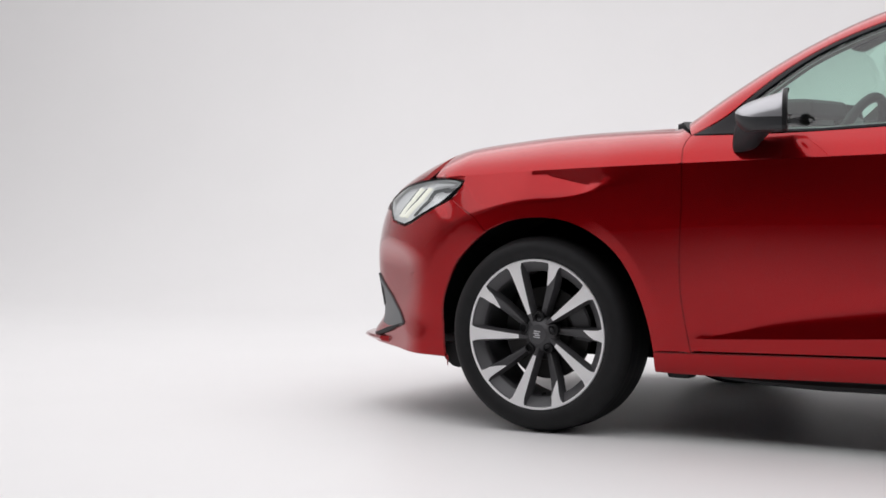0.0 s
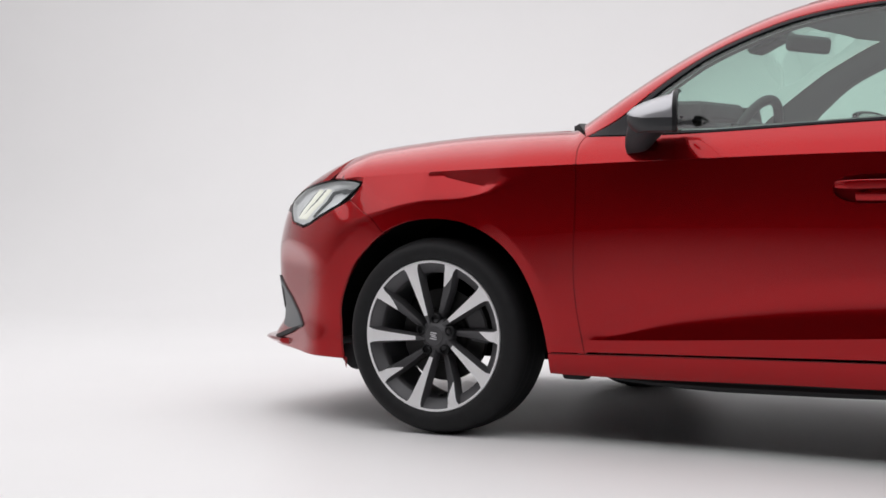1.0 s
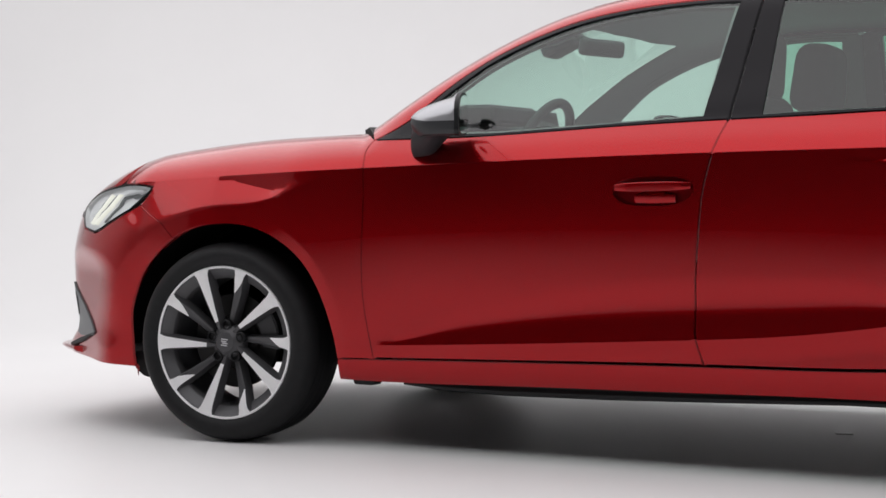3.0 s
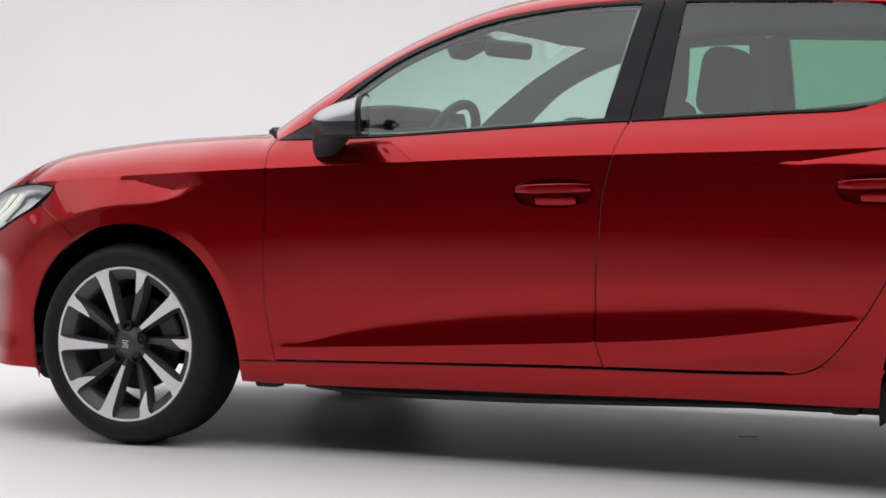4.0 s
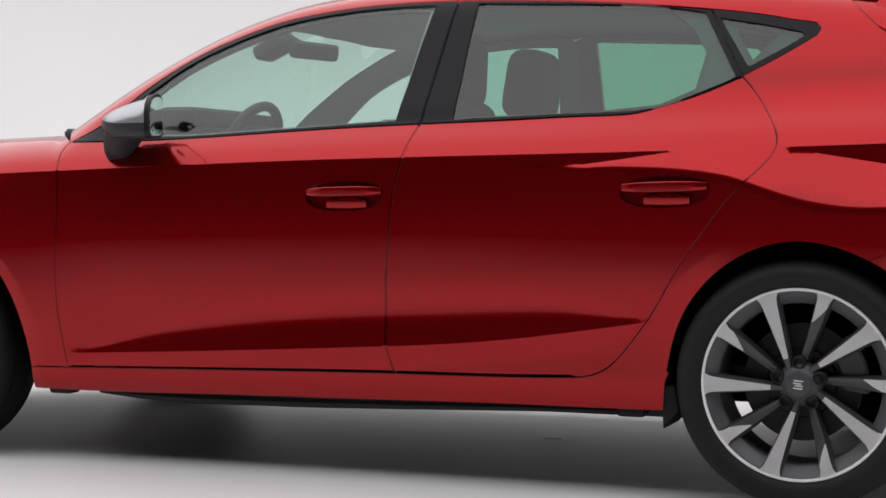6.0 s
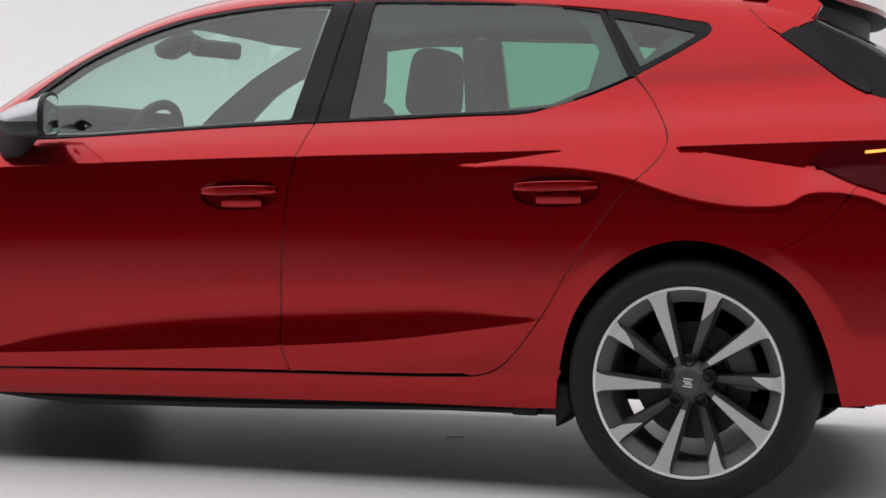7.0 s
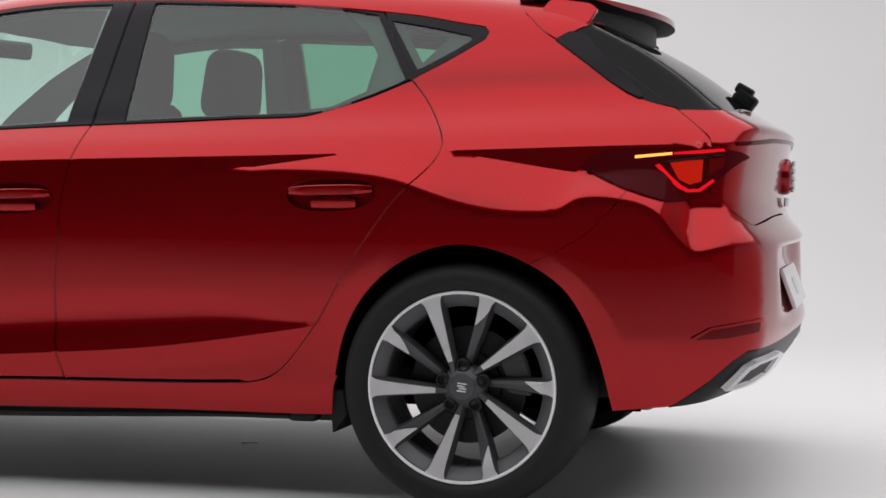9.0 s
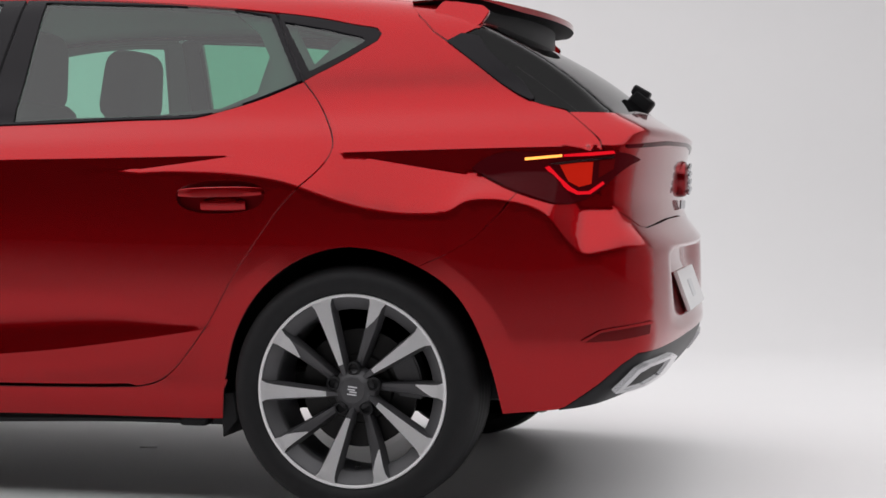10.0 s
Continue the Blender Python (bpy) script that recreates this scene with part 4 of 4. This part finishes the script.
def wheels():
    first = new("wheel")
    first.parent = car
    wheel_parts(first)
    calliper(first, 20)
    first.matrix_basis = pose(WHEEL_F, -0.755, TYRE, 0, 0, STEER) @ pose(0, -0.107, 0)
    first["label"] = "black tyre on a ten-spoke alloy wheel"
    for x, y, turn in ((WHEEL_R, -0.755, 0), (WHEEL_F, 0.755, 180 + STEER), (WHEEL_R, 0.755, 180)):
        copy_thing(first, pose(x, y, TYRE, 0, 0, turn) @ pose(0, -0.107, 0))


wheels()


def wheel_house(cx, rx, rz):
    """The dark liner above a wheel."""
    bm = bmesh.new()
    n = 40
    prev = None
    for i in range(n + 1):
        a = math.pi * (-0.01 + 1.02 * i / n)
        x, z = cx + 0.02 + rx * math.cos(a), 0.31 + rz * math.sin(a)
        ring = [bm.verts.new((x, y, z)) for y in (-0.835, -0.80, -0.55)]
        if prev:
            for k in range(2):
                bm.faces.new((prev[k], prev[k + 1], ring[k + 1], ring[k]))
        prev = ring
    wall = [bm.verts.new((cx + 0.02 + (rx + 0.02) * math.cos(t), -0.55, 0.31 + (rz + 0.02) * math.sin(t))) for t in np.linspace(-0.2, math.pi + 0.2, 30)]
    bm.faces.new(wall)
    bmesh.ops.solidify(bm, geom=bm.faces[:], thickness=0.006)
    ob = part("wheel_liner", bm, BLACK, car, "black plastic wheel arch liner")
    mirrored(ob)


wheel_house(WHEEL_F, 0.405, 0.395)
wheel_house(WHEEL_R + 0.005, 0.37, 0.372)


def underbody():
    bm = rbox(2.02, 1.36, 0.06, 0.015, 2, pose(1.37, 0, 0.225))
    part("underbody", bm, BLACK, car, "black plastic underbody cover")
    bm = rbox(0.62, 1.1, 0.06, 0.015, 2, pose(-0.50, 0, 0.245))
    part("underbody", bm, BLACK, car, "black plastic underbody cover")
    bm = rbox(0.30, 1.30, 0.09, 0.03, 2, pose(3.08, 0, 0.32))
    part("underbody", bm, BLACK, car, "black plastic underbody cover")
    edge = tube([(0.62, -0.80, 0.212), (0.75, -0.795, 0.206), (0.95, -0.79, 0.203), (1.3, -0.79, 0.207), (1.6, -0.79, 0.212), (1.95, -0.79, 0.220), (2.2, -0.79, 0.222)], [0.006, 0.012, 0.016, 0.016, 0.013, 0.010, 0.006], 8)
    mirrored(part("sill_edge", edge, BLACK, car, "black plastic sill edge"))
    for x, z in ((0.47, 0.205), (2.235, 0.215)):
        bm = rbox(0.075, 0.06, 0.03, 0.013, 3, pose(x, -0.76, z + 0.006), (1.15, 1))
        mirrored(part("jacking_point", bm, BLACK, car, "black rubber jacking point"))
    flap = prism([(2.335, 0.30), (2.365, 0.30), (2.375, 0.235), (2.352, 0.208), (2.335, 0.185), (2.333, 0.22)], -0.835, -0.66, 0.003)
    mirrored(part("mud_flap", flap, BLACK, car, "small black mud flap"))
    flap = prism([(-0.395, 0.27), (-0.345, 0.27), (-0.325, 0.205), (-0.335, 0.185), (-0.362, 0.19), (-0.395, 0.215)], -0.80, -0.62, 0.003)
    mirrored(part("mud_flap", flap, BLACK, car, "small black mud flap"))
    bm = tube([(1.9, 0.15, 0.20), (2.3, 0.2, 0.20), (2.75, -0.2, 0.23), (3.1, -0.45, 0.26)], 0.035, 12)
    part("exhaust_pipe", bm, STEEL, car, "grey steel exhaust pipe")
    for x in (WHEEL_F, WHEEL_R):
        part("axle", tube([(x, -0.72, 0.30), (x, -0.3, 0.27), (x, 0.3, 0.27), (x, 0.72, 0.30)], 0.03, 10), BLACK, car, "dark axle beam")


underbody()


# ---- fittings on the outside ----
def handle(parent, x0, x1, z, tilt):
    """A recessed pull handle: a dished pocket with a bar across it."""
    cx, L = (x0 + x1) / 2, (x1 - x0) / 2
    oval = dish(x0, x1, z, tilt)
    # the pocket's shade is put into its colour, a deeper red than the door
    panel("handle_cup", S(shrink(oval, -0.003)), PAINT_DEEP, parent, gap=0.0, lift=-0.016, flange=-0.014, grid=0.01, mirror=True, label="recessed grip dish, body red darkened for its shade")
    pad = bmesh.new()
    steps = []
    for i in range(13):
        t = -1 + i / 6
        x = cx + 0.006 + 0.060 * t
        top = z - 0.0095 - 0.011 * abs(t)**3
        y = float(on_side([(x, z - 0.03)])[0, 1])
        steps.append([pad.verts.new((x, y + dy, zz)) for dy, zz in ((0.013, top + 0.004), (0.004, z - 0.016), (0.003, z - 0.030), (0.008, z - 0.041))])
    for a, b in zip(steps, steps[1:]):
        for k in range(3):
            pad.faces.new((a[k], a[k + 1], b[k + 1], b[k]))
    mirrored(part("grip_pad", pad, PAINT, parent))
    bar = bmesh.new()
    rows = []
    for i in range(21):
        t = -1 + 2 * i / 20
        x = cx + L * 0.97 * t
        zc = z + 0.006 + tilt * t * L
        h = 0.0128 * (1 - 0.35 * abs(t)**3)
        out = 0.016 * (1 - abs(t)**2.6) + 0.004
        y = float(on_side([(x, zc)])[0, 1])
        rows.append([bar.verts.new((x, y - o, zc + dz)) for o, dz in ((-0.010, h), (out * 0.90, h), (out, h * 0.86), (out * 0.99, -h * 0.2), (out * 0.95, -h * 0.78), (out * 0.80, -h), (-0.010, -h))])
    for a, b in zip(rows, rows[1:]):
        for k in range(6):
            bar.faces.new((a[k], a[k + 1], b[k + 1], b[k]))
    bar.faces.new(rows[0])
    bar.faces.new(rows[-1][::-1])
    mirrored(part("door_handle", bar, PAINT, parent, "red pull handle"))


handle(front_door, 1.333, 1.563, 0.797, 0.02)
handle(rear_door, 2.232, 2.462, 0.808, 0.02)


def door_mirror():
    """The left door mirror: a silver cap over a black foot, its glass facing rearwards."""
    rings = [(-0.815, 0.80, 1.020, 0.735), (-0.84, 0.95, 1.020, 0.722), (-0.89, 1.0, 1.018, 0.716), (-0.94, 0.98, 1.014, 0.722), (-0.985, 0.90, 1.008, 0.742), (-1.012, 0.70, 1.000, 0.775), (-1.022, 0.42, 0.995, 0.81)]

    def rear_x(y):
        return 0.872 - (y + 0.913) * 0.36

    def loft(z0, z1, shrink_by=0.0):
        bm = bmesh.new()
        rows = []
        for y, sc, zc, xf in rings:
            row = []
            for i in range(17):
                t = i / 16
                zz = z0 + (z1 - z0) * t
                zt, zb = zc + 0.062 * sc, zc - 0.062 * sc
                zz = min(max(zb + (zt - zb) * (zz - 0.954) / 0.128, zb), zt)
                f = (zz - zb) / (zt - zb)
                nose_x = xf + 0.13 * abs(2 * f - 0.75)**2.2 * (0.9 if f > 0.4 else 0.45) + shrink_by
                row.append(bm.verts.new((min(nose_x, rear_x(y) - 0.01), y, zz)))
            row.append(bm.verts.new((rear_x(y), y, row[-1].co.z)))
            row.insert(0, bm.verts.new((rear_x(y), y, row[0].co.z)))
            rows.append(row)
        for a, b in zip(rows, rows[1:]):
            for k in range(len(a) - 1):
                bm.faces.new((a[k], a[k + 1], b[k + 1], b[k]))
        bm.faces.new(rows[-1][::-1])
        bm.faces.new(rows[0])
        return bm

    cap = part("mirror_cap", loft(1.016, 1.082), SILVER, front_door, "satin silver mirror cap")
    lower = part("mirror_housing", loft(0.954, 1.016, 0.004), DARK_GREY, front_door, "dark grey mirror housing")
    foot = bmesh.new()
    ringset = []
    for cx, cy, cz, rx, ry in ((0.800, -0.900, 0.992, 0.075, 0.075), (0.782, -0.893, 0.970, 0.066, 0.068), (0.750, -0.878, 0.945, 0.048, 0.056), (0.728, -0.858, 0.922, 0.038, 0.046), (0.716, -0.830, 0.903, 0.036, 0.042), (0.712, -0.800, 0.893, 0.036, 0.040)):
        ringset.append([foot.verts.new((cx + rx * math.copysign(abs(math.cos(t))**0.7, math.cos(t)), cy + ry * math.copysign(abs(math.sin(t))**0.7, math.sin(t)), cz + 0.15 * rx * math.cos(t))) for t in np.linspace(0, 2 * math.pi, 28, endpoint=False)])
    for a, b in zip(ringset, ringset[1:]):
        for k in range(28):
            foot.faces.new((a[k], a[(k + 1) % 28], b[(k + 1) % 28], b[k]))
    foot.faces.new(ringset[0])
    foot.faces.new(ringset[-1][::-1])
    arm = part("mirror_foot", foot, DARK_GREY, front_door, "dark grey mirror foot")
    outline = [(y, zc + 0.0625 * sc) for y, sc, zc, xf in rings] + [(y, zc - 0.0625 * sc) for y, sc, zc, xf in rings[::-1]]

    def plate_at(k, x0, x1):
        """A slab behind the housing in the outline of its rear end, drawn in by k."""
        bm = bmesh.new()
        my, mz = -0.915, 1.013
        lays = [[bm.verts.new((rear_x(my + (y - my) * k) + dx, my + (y - my) * k, mz + (z - mz) * k)) for y, z in outline] for dx in (x0, x1)]
        n = len(outline)
        for a in range(n):
            bm.faces.new((lays[0][a], lays[0][(a + 1) % n], lays[1][(a + 1) % n], lays[1][a]))
        bm.faces.new(lays[0])
        bm.faces.new(lays[1][::-1])
        bmesh.ops.recalc_face_normals(bm, faces=bm.faces[:])
        return bm

    frame_ = part("mirror_frame", plate_at(1.01, -0.006, 0.008), BLACK, front_door, "black rear rim of the mirror")
    glass = part("mirror_glass", plate_at(0.88, 0.006, 0.0105), MIRROR, front_door, "mirror glass")
    for ob in (cap, lower, arm, frame_, glass):
        mirrored(ob)


door_mirror()


def corner_intake():
    """The grey air curtain and lip at each lower corner of the front bumper."""
    fin = np.array([(-0.788, 0.484), (-0.733, 0.45), (-0.67, 0.415), (-0.597, 0.362), (-0.567, 0.328), (-0.583, 0.315), (-0.685, 0.306), (-0.732, 0.314), (-0.731, 0.397)])
    base = panel("air_curtain", S(fin), FIN_GREY, car, "nose", gap=0.0, lift=0.006, flange=0.03, grid=0.012, mirror=True, label="grey plastic air curtain trim")
    hole = np.array([(-0.76, 0.451), (-0.737, 0.435), (-0.717, 0.382), (-0.73, 0.373)])
    panel("slot", S(hole), BLACK, base, "nose", gap=0.0, lift=0.008, flange=0.004, grid=0.01)
    # no opening here: a black strip on the skin paints the shadow above the lip
    lip = np.array([(-0.568, 0.325), (-0.69, 0.299), (-0.765, 0.278), (-0.79, 0.273), (-0.797, 0.264), (-0.765, 0.266), (-0.675, 0.288)])
    panel("lip_shadow_gap", S(lip), BLACK, base, "nose", gap=0.0, lift=0.009, flange=0.02, grid=0.01, label="black strip painting the shadow gap above the front lip")
    bm = bmesh.new()
    rows = []
    for i in range(25):
        t = -1 + 2 * i / 24
        y = 0.70 * t
        x = float(F([(y, 0.255)])[0, 0])
        rows.append([bm.verts.new((x + dx, y, z)) for dx, z in ((0.05, 0.272), (-0.035, 0.266), (-0.042, 0.258), (-0.03, 0.250), (0.05, 0.240))])
    for a, b in zip(rows, rows[1:]):
        for k in range(4):
            bm.faces.new((a[k], a[k + 1], b[k + 1], b[k]))
    bm.faces.new(rows[0])
    bm.faces.new(rows[-1][::-1])
    part("front_lip", bm, PAINT, car, "red front lip")


corner_intake()


def tail_fittings():
    bm = rbox(0.012, 0.52, 0.115, 0.003, 2, pose(3.454, 0, 0.545, 0, -20, 0))
    pl = part("number_plate", bm, PLATE, car, "blank white number plate")
    bm = rbox(0.004, 0.10, 0.05, 0.001, 1, pose(3.4615, -0.02, 0.545, 0, -20, 0))
    part("plate_mark", bm, PLATE_GREY, pl, "pale grey mark")
    em = lathe([(0.0005, -0.012), (0.040, -0.011), (0.048, -0.006), (0.052, 0.004), (0.052, 0.03)], 40)
    bmesh.ops.transform(em, matrix=pose(3.436, 0, 0.855, 0, 0, 90), verts=em.verts[:])
    badge = part("badge_disc", em, PAINT_DEEP, car, "dark red round badge")
    for i, z in enumerate((0.888, 0.866, 0.844, 0.822)):
        bm = rbox(0.010, 0.066, 0.012, 0.003, 2, pose(3.451, 0.0, z, 12, 0, 0))
        part("badge_bar", bm, CHROME, badge, "silver badge bar")
    for i in range(4):
        bm = rbox(0.006, 0.022, 0.026, 0.002, 1, pose(3.432, -0.05 + 0.036 * i, 0.782, 0, 4, 0))
        part("lettering_bar", bm, CHROME, car, "small silver lettering bar")
    out = np.array([(3.325, 0.322), (3.378, 0.377), (3.400, 0.389), (3.440, 0.396), (3.446, 0.386), (3.412, 0.338), (3.380, 0.322)])
    ring = panel("exhaust_trim", S(out), CHROME, car, "tail", holes=[S(shrink(out, 0.008))], gap=0.0, lift=0.010, flange=0.03, grid=0.01, mirror=True, label="bright silver exhaust surround")
    panel("exhaust_mouth", S(shrink(out, 0.006)), BLACK, ring, "tail", gap=0.0, lift=0.001, flange=0.004, grid=0.01, mirror=True)
    refl = np.array([(3.259, 0.447), (3.298, 0.472), (3.412, 0.490), (3.409, 0.463), (3.337, 0.450)])
    panel("reflector", S(refl), RED_LENS, car, "tail", gap=0.0, lift=0.003, flange=0.012, grid=0.012, mirror=True, label="slim dark red reflector")
    lipb = np.array([(3.255, 0.4525), (3.298, 0.477), (3.414, 0.496), (3.414, 0.4895), (3.298, 0.4705), (3.26, 0.447)])
    panel("reflector_lip", S(lipb), PAINT, car, "tail", gap=0.0, lift=0.007, flange=0.01, grid=0.01, mirror=True)
    bm = rbox(0.07, 0.055, 0.052, 0.014, 3, pose(3.312, 0.0, 1.075, 0, 38, 0))
    wp = part("rear_wiper", bm, BLACK, car, "black rear wiper on the tailgate")
    bm = rbox(0.055, 0.05, 0.03, 0.010, 3, pose(3.312, 0.0, 1.103, 0, 30, 0))
    part("wiper_cap", bm, BLACK, wp)
    arm = tube([(3.325, 0.03, 1.085), (3.30, 0.12, 1.10), (3.268, 0.28, 1.112), (3.245, 0.42, 1.118)], [0.010, 0.009, 0.007, 0.005], 8)
    part("wiper_arm", arm, BLACK, wp)


tail_fittings()


# ---- inside the car ----
def cabin():
    hole_f = np.vstack([[(0.670, 0.974)], bend([(0.674, 1.000), (0.71, 1.044), (0.785, 1.106), (0.85, 1.156), (0.944, 1.207), (1.048, 1.249), (1.154, 1.281), (1.276, 1.304), (1.397, 1.317), (1.50, 1.322), (1.602, 1.319)]), [(1.562, 1.004), (1.264, 0.99), (0.942, 0.974)]])
    hole_r = np.vstack([[(1.722, 1.004), (1.722, 1.30)], bend([(1.745, 1.336), (1.80, 1.338), (2.012, 1.327), (2.30, 1.295)]), [(2.375, 1.235), (2.412, 1.172), (2.392, 1.075), (2.30, 1.035), (2.12, 1.018), (1.80, 1.008)]])
    hole_q = np.array([(2.475, 1.248), (2.60, 1.218), (2.535, 1.150)])
    split = [(1.655, 0.60), (1.655, 0.99), (1.672, 1.339)]
    wall_f = np.vstack([[(0.60, 0.56), (0.56, 0.93), (0.60, 0.975)], RAIL[(RAIL[:, 0] > 0.62) & (RAIL[:, 0] < 1.66)], split[::-1]])
    wall_r = np.vstack([split, RAIL[(RAIL[:, 0] > 1.69) & (RAIL[:, 0] < 2.66)], [(2.72, 1.25), (2.80, 1.15), (2.80, 0.72), (2.2, 0.60)]])
    panel("cabin_trim", S(wall_f), TRIM_GREY, car, holes=[S(hole_f)], lift=-0.02, flange=-0.012, gap=0.0, grid=0.022, mirror=True, label="pale grey inner door and pillar trim")
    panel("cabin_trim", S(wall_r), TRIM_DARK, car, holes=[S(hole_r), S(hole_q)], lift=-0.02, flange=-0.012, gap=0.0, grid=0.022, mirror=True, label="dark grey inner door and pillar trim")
    lining = U([(1.08, -0.56), (1.5, -0.555), (2.0, -0.56), (2.6, -0.58), (2.75, -0.5), (2.75, 0.5), (2.6, 0.58), (2.0, 0.56), (1.5, 0.555), (1.08, 0.56), (1.0, 0.3), (0.98, 0.0), (1.0, -0.3)])
    panel("roof_lining", lining, TRIM_GREY, car, lift=-0.03, flange=0.004, grid=0.03, label="light grey roof lining")
    pil = np.vstack([S(RAIL[(RAIL[:, 0] > 0.56) & (RAIL[:, 0] < 1.25)]), U([(1.16, -0.50), (1.0, -0.530), (0.80, -0.580), (0.62, -0.635), (0.50, -0.680)])])
    panel("pillar_trim", pil, TRIM_GREY, car, lift=-0.022, flange=-0.015, gap=0.0, grid=0.02, mirror=True, label="grey windscreen pillar trim")
    dash_prof = [(0.40, 0.60), (0.40, 0.88), (0.48, 0.955), (0.60, 1.015), (0.68, 1.022), (0.73, 0.985), (0.74, 0.92), (0.68, 0.80), (0.66, 0.60)]
    part("dashboard", prism(dash_prof, -0.70, 0.70, 0.012), CABIN_BLACK, car, "black dashboard")
    hood_p = rbox(0.20, 0.34, 0.06, 0.025, 3, pose(0.70, -0.37, 1.035))
    part("instrument_hood", hood_p, CABIN_BLACK, car, "black instrument hood")
    lean = radians(24)
    rim = [(0.880 + 0.18 * math.cos(t) * math.sin(lean), -0.37 + 0.18 * math.sin(t), 0.905 + 0.18 * math.cos(t) * math.cos(lean)) for t in np.linspace(0, 2 * math.pi, 40, endpoint=False)]
    sw = part("steering_wheel", tube(rim, 0.016, 10, True), CABIN_BLACK, car, "black leather steering wheel")
    part("steering_boss", rbox(0.06, 0.15, 0.12, 0.025, 3, pose(0.855, -0.37, 0.895, 0, 24, 0)), CABIN_BLACK, sw)
    for dy in (-0.1, 0.1):
        part("steering_spoke", rbox(0.02, 0.12, 0.03, 0.008, 2, pose(0.870, -0.37 + dy, 0.905, 0, 24, 0)), CABIN_BLACK, sw)
    part("screen", rbox(0.02, 0.25, 0.13, 0.006, 2, pose(0.73, 0.0, 1.0, 0, -12, 0)), GLOSS_BLACK, car, "black touch screen on the dashboard")

    def seat(y):
        base = part("seat", rbox(0.52, 0.52, 0.17, 0.06, 4, pose(1.32, y, 0.46, 0, -6, 0)), CLOTH, car, "dark cloth seat")
        back = rbox(0.14, 0.48, 0.62, 0.06, 4, pose(1.56, y, 0.77, 0, 14, 0), (0.7, 0.62))
        part("backrest", back, CLOTH, base)
        head = rbox(0.15, 0.28, 0.235, 0.068, 5, pose(1.585, y, 1.165, 0, 6, 0), (0.92, 0.85))
        part("headrest", head, CLOTH, base)
        for dy in (-0.06, 0.06):
            part("headrest_post", tube([(1.60, y + dy, 1.02), (1.58, y + dy, 1.10)], 0.007, 8), STEEL, base)
    seat(-0.37)
    seat(0.37)
    bench = part("rear_bench", rbox(0.50, 1.22, 0.18, 0.06, 4, pose(2.12, 0, 0.50, 0, -6, 0)), CLOTH, car, "dark cloth rear bench")
    part("backrest", rbox(0.16, 1.22, 0.46, 0.05, 4, pose(2.43, 0, 0.74, 0, 20, 0)), CLOTH, bench)
    part("cabin_floor", rbox(2.2, 1.30, 0.04, 0.01, 1, pose(1.55, 0, 0.33)), CABIN_BLACK, car, "dark carpeted floor")
    part("parcel_shelf", rbox(0.55, 1.15, 0.03, 0.01, 2, pose(2.85, 0, 0.94)), CABIN_BLACK, car, "black parcel shelf")
    part("scuttle", rbox(0.56, 1.36, 0.03, 0.01, 1, pose(0.22, 0, 0.86)), CABIN_BLACK, car, "black panel under the wiper cowl")
    part("bulkhead", rbox(0.03, 1.3, 0.5, 0.01, 1, pose(0.26, 0, 0.62)), CABIN_BLACK, car)
    part("boot_floor", rbox(0.75, 1.1, 0.04, 0.01, 1, pose(2.98, 0, 0.45)), CABIN_BLACK, car)
    mir = part("interior_mirror", rbox(0.035, 0.235, 0.058, 0.020, 3, pose(0.945, 0.0, 1.270, 0, 8, -14)), CABIN_BLACK, car, "black interior mirror")
    part("mirror_stem", tube([(0.92, 0.0, 1.28), (0.86, 0.0, 1.315), (0.84, 0.0, 1.33)], 0.012, 8), CABIN_BLACK, mir)
    part("sensor_housing", rbox(0.12, 0.12, 0.05, 0.02, 3, pose(0.80, 0, 1.285, 0, -25, 0)), CABIN_BLACK, mir)
    skinny = S(np.vstack([[(0.45, 0.30), (0.45, 0.93), (1.0, 0.94), (2.2, 0.985), (2.6, 1.05), (2.9, 1.0), (2.9, 0.74), (2.45, 0.70), (2.3, 0.50), (2.25, 0.30)]]))
    panel("inner_skin", skinny, BLACK, car, lift=-0.034, flange=0.004, gap=0.0, grid=0.03, mirror=True, label="dark inner body shell behind the panel gaps")


cabin()

# a scrap on the studio floor
bm = rbox(0.055, 0.03, 0.003, 0.001, 1, pose(1.725, 0.155, 0.0015, 0, 0, 20))
tagged(part("tape_scrap", bm, PLATE), "small white scrap of tape on the floor under the car", "tape")
